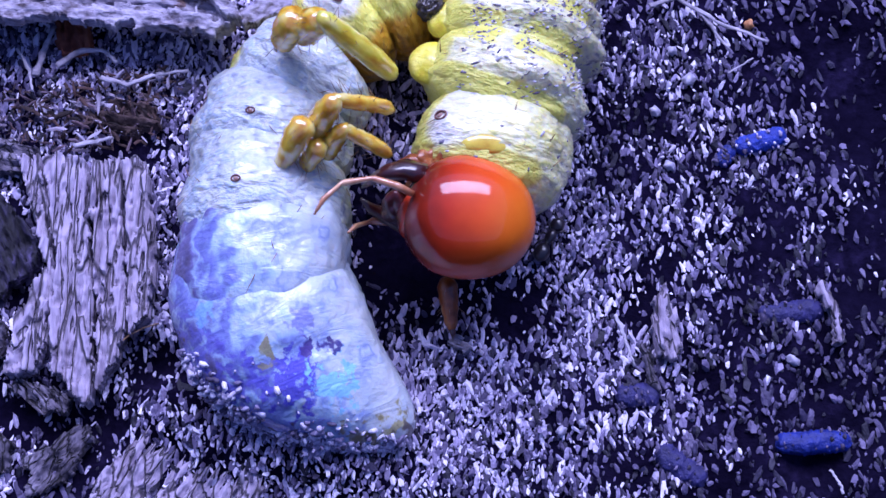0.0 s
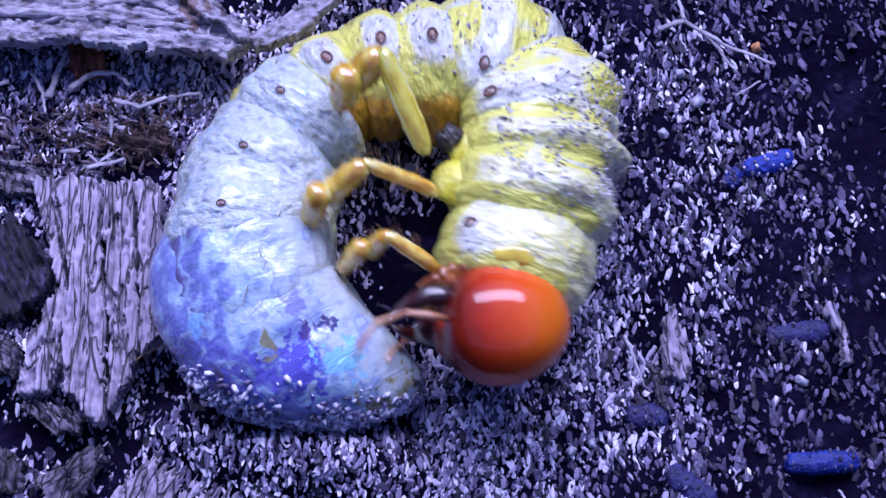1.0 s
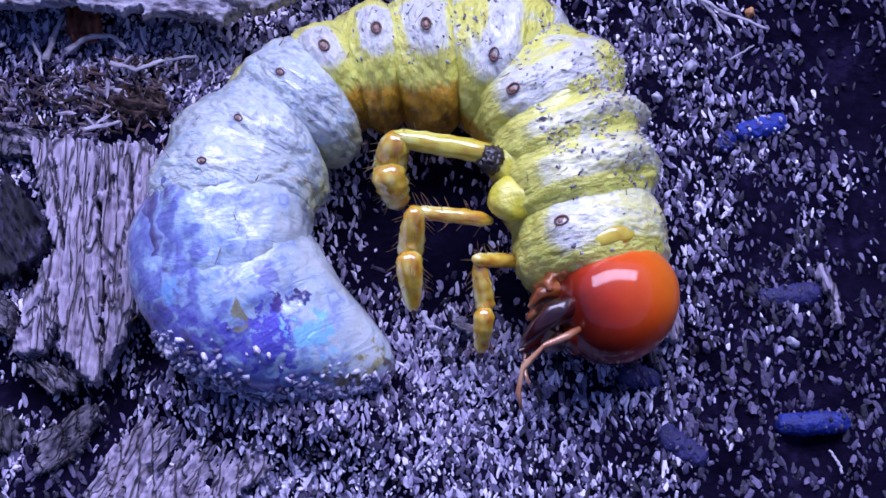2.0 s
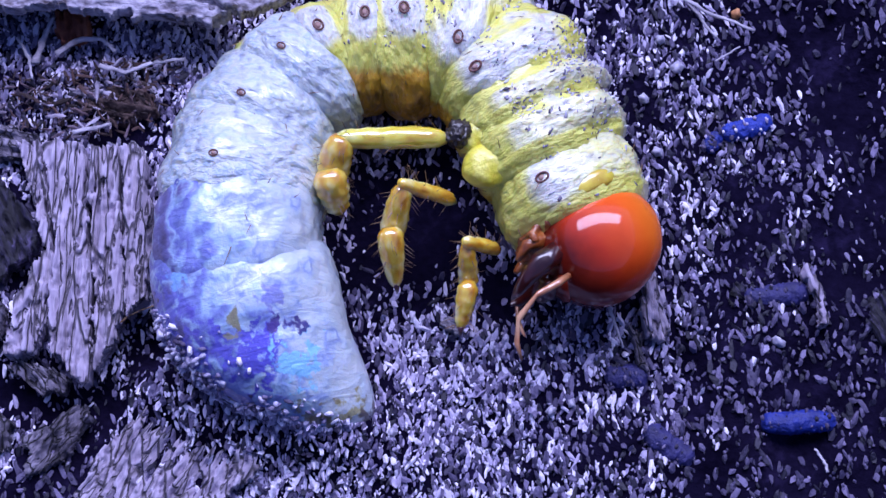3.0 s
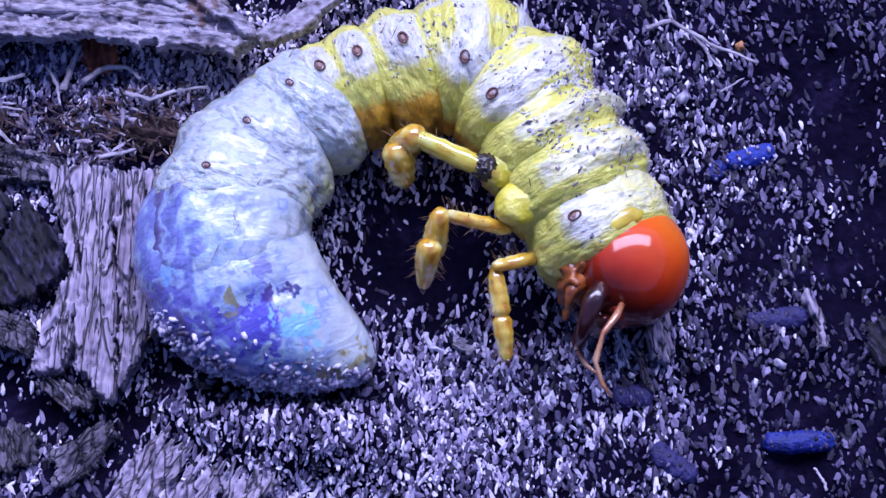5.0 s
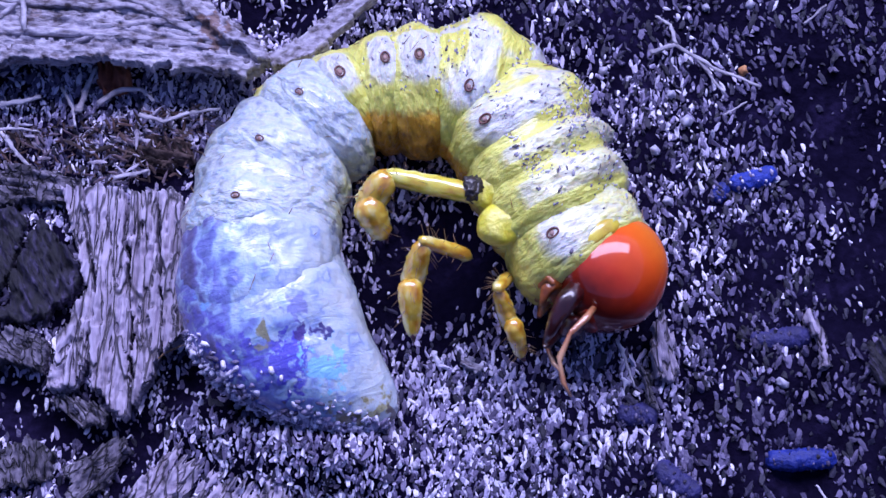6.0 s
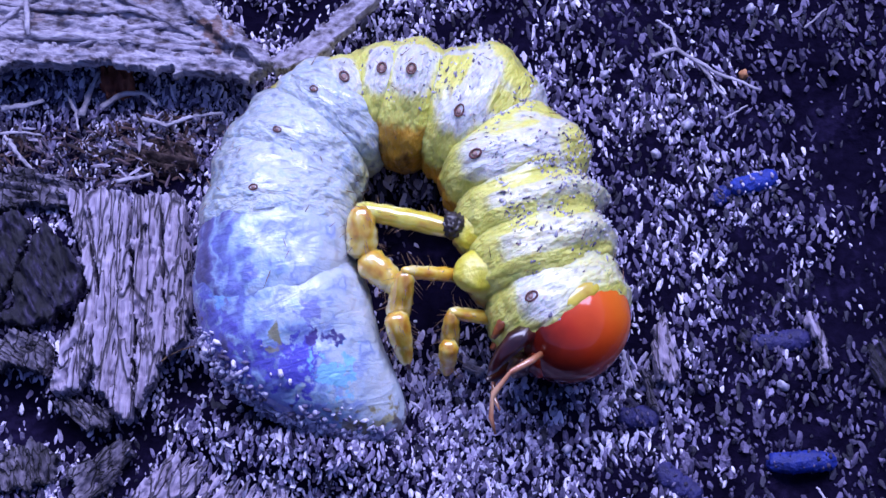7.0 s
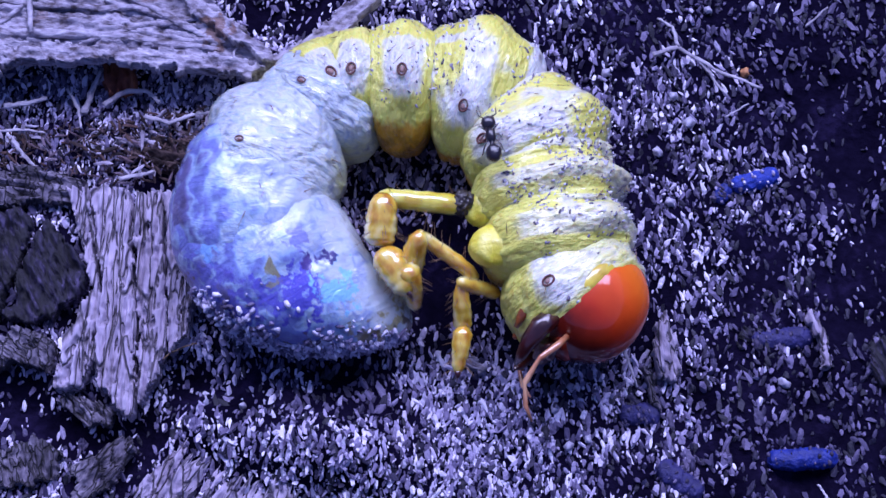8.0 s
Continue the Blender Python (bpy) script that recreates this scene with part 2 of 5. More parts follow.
COXA = surface("yellow_lobe", [(0.36, (0.52, 0.38, 0.006)), (0.47, (0.64, 0.58, 0.015)), (0.62, (0.76, 0.7, 0.12))], rough=0.4, grain=1400, coarse=520, bump=0.8, sss=0.3, coat=0.35, gloss=0.15, creases=0.6)
THIGH = surface("leg_yellow", [(0.34, (0.5, 0.3, 0.006)), (0.44, (0.62, 0.5, 0.015)), (0.55, (0.72, 0.66, 0.08)), (0.68, (0.82, 0.78, 0.4))], rough=0.28, grain=1500, coarse=620, bump=0.2, sss=0.3, coat=1.0, gloss=0.06, stretch=(0.6, 1, 1), wet=1.9)
FEELER = surface("feeler", [(0.38, (0.34, 0.09, 0.02)), (0.62, (0.58, 0.32, 0.16))], rough=0.3, grain=1500, coarse=500, bump=0.2, coat=1.0, gloss=0.05, wet=1.8)
BLACK = surface("black_membrane", [(0.3, (0.006, 0.004, 0.006)), (0.7, (0.03, 0.02, 0.02))], rough=0.35, grain=1500, coarse=500, bump=0.6, coat=0.25)
ANT = surface("ant_shell", [(0.3, (0.006, 0.004, 0.008)), (0.7, (0.03, 0.02, 0.03))], rough=0.3, grain=2500, coarse=800, bump=0.2, coat=0.5)
PORE = surface("pore", [(0.3, (0.2, 0.1, 0.08)), (0.7, (0.4, 0.26, 0.22))], rough=0.5, grain=3000, coarse=900, bump=0.2)
SPIRACLE = surface("spiracle_rim", [(0.3, (0.06, 0.02, 0.015)), (0.7, (0.16, 0.06, 0.05))], rough=0.5, grain=3000, coarse=900, bump=0.2)
BRISTLE = surface("bristle", [(0.3, (0.1, 0.05, 0.02)), (0.7, (0.3, 0.18, 0.08))], rough=0.4, grain=3000, coarse=900, bump=0)


# ---- mesh helpers (millimetres) ----
def part(name, bm, material, parent=None, label="", smooth=True):
    """Links a bmesh, built in millimetres, as one mesh object."""
    mesh = bpy.data.meshes.new(name)
    for f in bm.faces:
        f.smooth = smooth
    bmesh.ops.recalc_face_normals(bm, faces=bm.faces)
    bm.transform(Matrix.Scale(MM, 4))
    bm.to_mesh(mesh)
    bm.free()
    mesh.materials.append(material)
    ob = new(name, mesh)
    ob.parent = parent
    return tagged(ob, label)


def tube(bm, points, radii, sides=10, flat=1.0, wobble=0.0):
    """A tapered round limb through points."""
    points = [Vector(p) for p in points]
    rings = []
    for i, (p, r) in enumerate(zip(points, radii)):
        d = (points[min(i + 1, len(points) - 1)] - points[max(i - 1, 0)]).normalized()
        side = d.cross(Vector((0, 0, 1)))
        side = side.normalized() if side.length > 1e-4 else Vector((1, 0, 0))
        up = side.cross(d)
        ring = []
        for k in range(sides):
            a = 2 * math.pi * k / sides
            q = r * (1 + wobble * noise.noise(p * 0.9 + Vector((k, i, 0))))
            ring.append(bm.verts.new(p + side * math.cos(a) * q + up * math.sin(a) * q * flat))
        rings.append(ring)
    for a, b in zip(rings, rings[1:]):
        for k in range(sides):
            bm.faces.new((a[k], a[(k + 1) % sides], b[(k + 1) % sides], b[k]))
    bm.faces.new(rings[0][::-1])
    bm.faces.new(rings[-1])


def blob(bm, centre, size, cuts=2, rough=0.15, freq=1.0, turn=None):
    """A lumpy stone or bulge."""
    made = bmesh.ops.create_icosphere(bm, subdivisions=cuts, radius=1.0)["verts"]
    for v in made:
        n = 1 + rough * noise.noise(v.co * 1.7 * freq + Vector(centre) * 3.1)
        co = Vector((v.co.x * size[0] * n, v.co.y * size[1] * n, v.co.z * size[2] * n))
        if turn:
            co = turn @ co
        v.co = co + Vector(centre)
    return made


def inside(x, y, outline):
    hit = False
    for (ax, ay), (bx, by) in zip(outline, outline[1:] + outline[:1]):
        if (ay > y) != (by > y) and x < ax + (y - ay) / (by - ay) * (bx - ax):
            hit = not hit
    return hit


def ground_height(x, y):
    """The lie of the soil in millimetres."""
    h = 0.5 * noise.noise(Vector((x, y, 0)) * 0.13) + 0.35 * noise.noise(Vector((x, y, 3)) * 0.4) + 0.15 * noise.noise(Vector((x, y, 7)) * 1.1)
    for px, py, r, d in HOLLOWS:
        h -= d * math.exp(-((x - px) ** 2 + (y - py) ** 2) / (r * r))
    for px, py, r, d in MOUND:
        h += d * math.exp(-((x - px) ** 2 + (y - py) ** 2) / (r * r))
    return h


MOUND = [(-15.4, -11.9, 2.2, 1.4), (-12.3, -12.9, 2.6, 2.2), (-8.8, -13.5, 2.6, 2.5), (-5.7, -14.2, 2.5, 2.2), (-2.9, -14.9, 2.2, 1.5)]
# dips, bared of grains so that they read as shaded gaps and pits
HOLLOWS = [(-2.4, -2.3, 5.0, 1.6), (-9.6, 17.5, 2.2, 1.0), (5.3, -5.8, 2.8, 0.8), (14.4, -3.1, 1.6, 0.5), (-13.2, 17.7, 2.0, 0.8), (27.4, 7.4, 3.2, 1.3), (26.8, -3.5, 2.6, 1.0), (-16.2, -9.0, 2.2, 1.4), (-24.1, -4.7, 1.4, 0.8), (-18.9, -12.7, 1.8, 0.8),
           (-25.9, -12.1, 2.5, 1.1), (-18.4, 4.9, 2.5, 1.0), (-21.2, -13.1, 2.2, 0.9), (-27.6, -9.6, 2.2, 0.9), (-23.8, -11.4, 1.8, 0.8), (-13.1, -9.6, 1.8, 0.6), (28.3, 0.8, 2.4, 0.8), (13.0, -5.8, 1.8, 0.6), (26.1, 10.7, 2.2, 0.8), (22.5, -15.4, 2.2, 0.7)]


# ---- ground ----
def build_ground():
    """One sheet, fine under the view and wide to the horizon."""
    steps = [-38 + 0.5 * i for i in range(153)]
    edge = [-3e5, -3e4, -3000, -600, -200, -90, -55]
    axis = edge + steps + [-e for e in edge[::-1]]
    bm = bmesh.new()
    grid = [[bm.verts.new((x, y, ground_height(x, y) if abs(x) < 60 and abs(y) < 60 else 0)) for y in axis] for x in axis]
    for i in range(len(axis) - 1):
        for j in range(len(axis) - 1):
            bm.faces.new((grid[i][j], grid[i + 1][j], grid[i + 1][j + 1], grid[i][j + 1]))
    return tagged(part("ground", bm, HUMUS, None, "near-black humus soil under loose grains"), "", "soil", "", "structure")


build_ground()


def sky_blocker(name, x, y, wide, deep):
    """A plain dark board far outside the view, added to block low sky reflections."""
    bm = bmesh.new()
    bmesh.ops.create_cube(bm, size=1.0, matrix=Matrix.Translation((x, y, 230)) @ Matrix.Diagonal((wide, deep, 520, 1)))
    bmesh.ops.bevel(bm, geom=bm.edges[:], offset=6, segments=2, affect="EDGES")
    tagged(part(name, bm, DARK_WOOD, None, "unseen plain dark board that blocks the low sky"), "", "wall", "", "structure")


for name, x, y, wide, deep in (("sky_blocker_north", 0, 1025, 2100, 50), ("sky_blocker_south", 0, -1025, 2100, 50), ("sky_blocker_east", 1025, 0, 50, 2000), ("sky_blocker_west", -1025, 0, 50, 2000)):
    sky_blocker(name, x, y, wide, deep)


def lumps(name, count, region, size, material, seed, height=None, cuts=0, stretch=1.5, lean=None):
    """Loose grains, joined; region(rng) gives x, y in millimetres."""
    rng = np.random.default_rng(seed)
    bm = bmesh.new()
    bmesh.ops.create_icosphere(bm, subdivisions=cuts, radius=1.0)
    base = np.array([v.co for v in bm.verts])
    tris = np.array([[v.index for v in f.verts] for f in bm.faces])
    bm.free()
    verts, faces = [], []
    for k in range(count):
        x, y = region(rng)
        s = size[0] + (size[1] - size[0]) * rng.random() ** 2.2
        shape = base * (1 + 0.28 * rng.standard_normal((len(base), 1)).clip(-1.5, 1.5))
        shape = shape * np.array((s * (0.75 + 0.4 * rng.random()), s * stretch * (0.6 + 0.8 * rng.random()), s * (0.4 + 0.5 * rng.random())))
        a = rng.normal(0, 0.42) if lean is None else lean + rng.normal(0, 0.75)
        t = rng.normal(0, 0.5)
        turn = np.array(Matrix.Rotation(a, 3, "Z") @ Matrix.Rotation(t, 3, "X"))
        z = (ground_height(x, y) if height is None else height(x, y, rng)) + s * (0.15 + 0.5 * rng.random())
        verts.append(shape @ turn.T + np.array((x, y, z)))
        faces.append(tris + k * len(base))
    mesh = bpy.data.meshes.new(name)
    mesh.from_pydata((np.concatenate(verts) * MM).tolist(), [], np.concatenate(faces).tolist())
    mesh.materials.append(material)
    return new(name, mesh)


def spot(r, pale):
    """Where grains lie: pale ones are left out to imitate shade inside the curl and the dim edges of the view."""
    while True:
        x, y = r.uniform(-33, 33), r.uniform(-22, 22)
        # shade inside the grub's curl, imitated by leaving grains out
        bare = 1.02 * math.exp(-(((x - CURL_SHADE[0]) ** 2 + 1.2 * (y - CURL_SHADE[1]) ** 2) / 52) ** 1.6)
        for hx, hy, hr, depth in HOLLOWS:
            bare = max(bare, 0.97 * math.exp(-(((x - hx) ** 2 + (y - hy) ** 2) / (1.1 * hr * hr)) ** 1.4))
        # fewer pale grains towards the edges: the view's light fall-off put into the soil
        dimming = 0.0
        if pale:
            dimming = 0.97 / (1 + math.exp(-(x - 13.6 - 5.2 * math.exp(-((y + 2.5) / 8) ** 2)) / 3.5)) + 0.85 * max(0, noise.noise(Vector((x, y, 2)) * 0.17) + 0.05) + 0.7 * max(0, noise.noise(Vector((x, y, 9)) * 0.5))
            dimming += 0.2 / (1 + math.exp((y + 6) / 3)) / (1 + math.exp(-(x - 9) / 2)) + 0.45 / (1 + math.exp((x + 15) / 2)) / (1 + math.exp((y + 5) / 2))
            dimming += 0.6 * math.exp(-(((x + 24) / 8) ** 2 + ((y - 6.5) / 3.2) ** 2) ** 2) + 0.7 * math.exp(-(((x + 29) / 5) ** 2 + ((y + 1) / 6) ** 2) ** 2)
            dimming += 0.75 * math.exp(-(((x + 9.5) / 6.5) ** 2 + ((y + 10) / 3.2) ** 2) ** 2)
            dimming += 0.4 * math.exp(-((x - 2) / 13) ** 4) / (1 + math.exp(-(y - 12) / 1.2))
            dimming *= 1 - 0.12 * math.exp(-((x - 5) ** 2 + (y + 14) ** 2) / 90)
        if r.random() > max(bare, dimming):
            return x, y


CURL_SHADE = (-0.3, -1.5)
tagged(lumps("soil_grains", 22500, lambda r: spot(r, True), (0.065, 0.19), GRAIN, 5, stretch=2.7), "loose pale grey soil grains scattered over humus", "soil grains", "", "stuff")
tagged(lumps("dark_crumbs", 13000, lambda r: spot(r, False), (0.08, 0.23), DARK_CRUMB, 6, stretch=2.3), "dark soil crumbs between the pale grains", "soil crumbs", "", "stuff")


def within(outline):
    xs, ys = [p[0] for p in outline], [p[1] for p in outline]

    def pick(r):
        while True:
            x, y = r.uniform(min(xs), max(xs)), r.uniform(min(ys), max(ys))
            if inside(x, y, outline):
                return x, y
    return pick


# ---- wood and litter ----
def plank(name, outline, z, thick, material, label="", parent=None, angle=0.0, seed=1, rough=0.25, crack=0.5, ragged=0.35, cell=0.14, along=0.09, warp=0.0, wall=0.3, droop=None):
    """A split flake of wood: a cracked, ridged top along the grain inside a ragged outline (millimetres), with thickness."""
    c, s = math.cos(radians(angle)), math.sin(radians(angle))
    flat = [(x * c + y * s, -x * s + y * c) for x, y in outline]
    x0, x1 = min(p[0] for p in flat) - 0.5, max(p[0] for p in flat) + 0.5
    y0, y1 = min(p[1] for p in flat) - 0.5, max(p[1] for p in flat) + 0.5
    bm = bmesh.new()
    nx, ny = int((x1 - x0) / cell) + 1, int((y1 - y0) / cell) + 1
    grid = {}
    for i in range(nx):
        for j in range(ny):
            x, y = x0 + i * cell, y0 + j * cell
            jx = ragged * noise.noise(Vector((x * 0.7, y * 0.7, seed))) + 0.5 * ragged * noise.noise(Vector((x * 2.1, y * 2.1, seed + 3)))
            jy = 1.6 * ragged * noise.noise(Vector((x * 1.9, y * 0.4, seed + 9)))
            if not inside(x + jx, y + jy, flat):
                continue
            bend = 0.35 * noise.noise(Vector((x * 0.3, y * 0.22, seed + 1)))
            ridge = noise.noise(Vector(((x + bend) * 2.1, y * along, seed + 2)))
            fine = noise.noise(Vector(((x + bend) * 4.6, y * along * 2.2, seed + 4)))
            split = max(0.0, 1 - abs(ridge) / 0.12) + 0.8 * max(0.0, 1 - abs(fine) / 0.13)
            chip = max(0.0, noise.noise(Vector((x * 0.9, y * 0.8, seed + 6))) - 0.28)
            top = z + thick + rough * (0.9 * ridge + 0.5 * fine) - crack * min(1, split) - 1.6 * chip * crack + 0.4 * rough * noise.noise(Vector((x * 2.6, y * 2.2, seed + 7)))
            top += warp * noise.noise(Vector((x * 0.15, y * 0.15, seed + 8)))
            if droop:
                top -= max(0, (x * s + y * c) - droop) * 0.45
            X, Y = x + 0.3 * cell * noise.noise(Vector((x * 5, y * 5, 1))), y
            grid[i, j] = bm.verts.new((X * c - Y * s, X * s + Y * c, top))
    for (i, j), v in grid.items():
        corner = [grid.get(k) for k in ((i, j), (i + 1, j), (i + 1, j + 1), (i, j + 1))]
        if all(corner):
            bm.faces.new(corner)
    bmesh.ops.delete(bm, geom=[v for v in bm.verts if not v.link_faces], context="VERTS")
    edges = [e for e in bm.edges if e.is_boundary]
    made = bmesh.ops.extrude_edge_only(bm, edges=edges)["geom"]
    for v in made:
        if isinstance(v, bmesh.types.BMVert):
            v.co.z = v.co.z - thick if droop else z - wall
    return part(name, bm, material, parent, label)


def flake(name, outline, z, thick, material, label, category, angle=0.0, seed=1, **shape):
    return tagged(plank(name, outline, z, thick, material, label, None, angle, seed, **shape), "", category)


chip = tagged(new("wood_chip"), "weathered grey fibrous wood chip lying on soil", "wood chip")
for seed, strip in enumerate(([(-25.0, 3.7), (-23.5, 4.0), (-22.9, 0.8), (-22.3, -3.1), (-22.2, -7.7), (-22.9, -9.6), (-24.7, -10.0), (-24.2, -6.2), (-22.8, -3.1), (-23.7, 0.0)],
                              [(-23.4, 4.0), (-22.5, 4.1), (-20.6, 3.7), (-20.3, -0.4), (-19.7, -6.2), (-19.5, -11.4), (-19.9, -12.0), (-20.8, -10.7), (-22.0, -9.6), (-22.2, -6.2), (-22.3, -2.3)],
                              [(-20.5, 3.7), (-18.7, 3.7), (-18.3, -0.4), (-17.8, -4.7), (-17.7, -7.9), (-18.8, -9.9), (-19.4, -11.2), (-19.6, -6.2), (-20.2, -0.8)],
                              [(-18.6, 3.7), (-17.1, 3.6), (-16.3, -1.5), (-16.3, -6.2), (-17.6, -7.7), (-17.8, -4.7), (-18.2, -0.4)])):
    plank("strip", strip, 0.2, 1.5 + 0.12 * (seed % 2), WOOD, "", chip, 0, 30 + seed, 0.16, 0.7, 0.25, 0.12)
bark = tagged(new("bark_slab"), "pale weathered bark slab with a thick ragged rim", "bark")
plank("plate", [(-39.4, 12.4), (-31.0, 12.3), (-24.3, 12.5), (-18.2, 12.1), (-12.9, 11.3), (-11.4, 12.0), (-13.0, 14.1), (-15.4, 16.7), (-16.7, 19.3), (-17.4, 24.7), (-41.0, 24.7)],
      2.4, 0.8, BARK, "", bark, 84, 4, rough=0.3, crack=0.32, along=0.2, droop=19.5, warp=1.0)
plank("rim", [(-39.2, 11.9), (-30.9, 11.8), (-27.2, 12.2), (-24.2, 12.2), (-18.2, 11.7), (-12.9, 10.8), (-11.3, 11.8), (-12.9, 12.2), (-18.2, 13.0), (-24.3, 13.4), (-31.1, 13.0), (-39.4, 13.0)],
      2.5, 1.1, BARK, "thick pale bark edge", bark, 84, 5, rough=0.36, crack=0.12, along=0.5, ragged=0.8, wall=-0.1)
plank("rib", [(-19.7, 19.0), (-18.2, 19.0), (-16.1, 16.4), (-13.4, 14.2), (-11.0, 12.3), (-11.7, 11.8), (-14.5, 13.7), (-17.2, 15.7)], 2.9, 1.1, BARK, "raised pale rib", bark, 52, 6, rough=0.16, crack=0.15)
for k, (points, thick) in enumerate((([(-36.0, 14.2), (-30.0, 14.6), (-24.0, 14.2), (-18.5, 13.6), (-14.0, 12.8)], 0.34), ([(-33.0, 17.4), (-27.0, 16.4), (-21.0, 16.2), (-16.5, 15.0)], 0.24),
                                     ([(-26.0, 18.6), (-21.5, 17.2), (-17.0, 14.6), (-14.0, 13.2)], 0.26), ([(-24.5, 13.6), (-20.0, 15.0), (-15.5, 15.6)], 0.22), ([(-31.5, 13.4), (-29.0, 16.0), (-26.5, 18.4)], 0.2), ([(-22.5, 12.6), (-19.0, 12.5), (-15.0, 11.9)], 0.36))):
    bm = bmesh.new()
    path = []
    for a, b in zip(points, points[1:]):
        for f in (0, 0.2, 0.4, 0.6, 0.8):
            x, y = a[0] + (b[0] - a[0]) * f, a[1] + (b[1] - a[1]) * f
            path.append((x, y + 0.3 * noise.noise(Vector((x * 0.4, k, 1))), 3.25 + 0.2 * noise.noise(Vector((x * 0.5, k, 5))) - max(0, y - 19.5) * 0.45))
    tube(bm, path, [thick * (1 - 0.6 * abs(i / (len(path) - 1) * 2 - 1) ** 3) for i in range(len(path))], 10, 0.8, 0.8)
    part("strand", bm, BARK, bark, "pale fibrous strand lying along the bark")
flake("bark_flake", [(-12.5, 12.0), (-11.0, 12.8), (-9.2, 13.9), (-7.0, 16.2), (-4.8, 19.4), (-3.0, 19.0), (-5.5, 15.4), (-8.0, 12.9), (-10.2, 11.6)], 2.6, 1.0, BARK, "curved pale bark flake with a raised rim", "bark", -48, 7, rough=0.18, crack=0.2, droop=19.5)
dark = tagged(new("dark_flake"), "dark split flake of wood", "wood chip")
plank("strip", [(-34.0, 2.4), (-28.4, 2.8), (-26.8, 2.0), (-27.6, -1.1), (-28.8, -5.0), (-33.2, -5.0)], 0.1, 1.0, DARK_WOOD, "", dark, 30, 8, crack=0.6)
plank("strip", [(-26.6, 2.0), (-25.6, 1.2), (-23.3, -1.5), (-23.4, -3.1), (-25.5, -5.0), (-28.5, -5.1), (-27.4, -1.1)], 0.1, 1.15, DARK_WOOD, "", dark, 30, 18, crack=0.6)
flake("wood_block", [(-19.5, -16.5), (-17.6, -14.0), (-16.2, -12.9), (-12.2, -13.6), (-10.1, -14.7), (-10.3, -17.2), (-12.0, -19.3), (-20.4, -19.3)], 0.0, 1.0, WOOD, "ridged grey block of wood half in the soil", "wood chip", -35, 9, rough=0.4, crack=0.7)
flake("wood_crumb", [(-30.1, -6.2), (-27.2, -5.6), (-25.0, -6.6), (-25.1, -8.8), (-27.7, -8.1), (-30.5, -9.2)], 0.2, 1.2, DIM_WOOD, "small crumbling grey wood piece", "wood chip", 60, 10, rough=0.4)
LITTER = within([(-31.6, 8.4), (-26.7, 8.8), (-22.5, 9.3), (-14.8, 10.3), (-15.8, 7.4), (-16.5, 5.1), (-22.1, 4.5), (-26.4, 5.5), (-31.3, 5.3)])
tagged(lumps("rotten_litter", 520, LITTER, (0.05, 0.16), FIBRE, 21, height=lambda x, y, r: 0.1 + 0.8 * r.random(), stretch=4.5, lean=1.0), "brown rotten wood fibres and crumbs", "litter", "", "stuff")
flake("rotten_piece", [(-22.3, 7.0), (-20.1, 8.0), (-16.8, 7.8), (-16.5, 6.0), (-19.1, 5.5)], -0.3, 0.9, BROWN, "brown rotten wood fragment bedded in soil", "wood chip", 75, 11, rough=0.6, crack=0.7)
flake("red_flake", [(-23.4, 13.4), (-21.2, 13.5), (-20.9, 11.2), (-23.0, 10.7)], 0.4, 0.7, RUST, "reddish brown flake of bark", "bark", 10, 12, rough=0.1)
flake("grey_strip", [(-32.0, 5.1), (-27.5, 5.7), (-24.0, 4.7), (-24.3, 2.8), (-27.3, 3.0), (-31.7, 2.0)], 0.2, 0.9, DIM_WOOD, "flat grey wood strip beside the chip", "wood chip", 80, 13, rough=0.25)
flake("splinter", [(13.4, -5.2), (14.3, -4.8), (15.3, -8.4), (14.7, -9.4), (13.4, -8.8)], 0.4, 0.9, WOOD, "pale ridged wood splinter on the soil", "wood chip", 8, 14, rough=0.2)
flake("splinter", [(12.4, -8.1), (13.3, -8.8), (14.0, -11.2), (13.3, -11.2)], 0.3, 0.5, DIM_WOOD, "small pale flat wood splinter", "wood chip", 25, 15, rough=0.15)
flake("splinter", [(23.2, -4.5), (23.9, -4.3), (24.9, -8.4), (24.3, -8.6)], 0.4, 0.9, WOOD, "thin pale leaning wood splinter", "wood chip", 18, 16, rough=0.2)
flake("bark_crumb", [(-10.8, -15.4), (-8.0, -13.6), (-7.6, -14.7), (-9.3, -17.2), (-11.0, -17.9)], 0.3, 1.0, WOOD, "pale tan crumb of bark", "bark", -35, 17, rough=0.3)


flake("pale_flake", [(0.8, -7.7), (2.0, -7.4), (3.0, -8.3), (2.2, -8.7)], 0.0, 0.5, BARK, "small pale flake of bark on dark soil", "bark", 70, 41, rough=0.15, cell=0.1)
flake("wood_crumb", [(-28.6, -13.6), (-25.9, -12.7), (-24.0, -13.6), (-24.4, -15.4), (-27.0, -16.1), (-29.2, -15.4)], 0.0, 0.8, DIM_WOOD, "crumbling grey wood piece among grains", "wood chip", 20, 42, rough=0.4, crack=0.6)
flake("wood_crumb", [(-23.6, -14.7), (-21.5, -13.2), (-19.8, -12.5), (-19.4, -13.6), (-21.0, -16.1), (-23.0, -17.2)], 0.0, 0.8, DIM_WOOD, "ragged grey wood splinter in the soil", "wood chip", -40, 43, rough=0.4, crack=0.6)
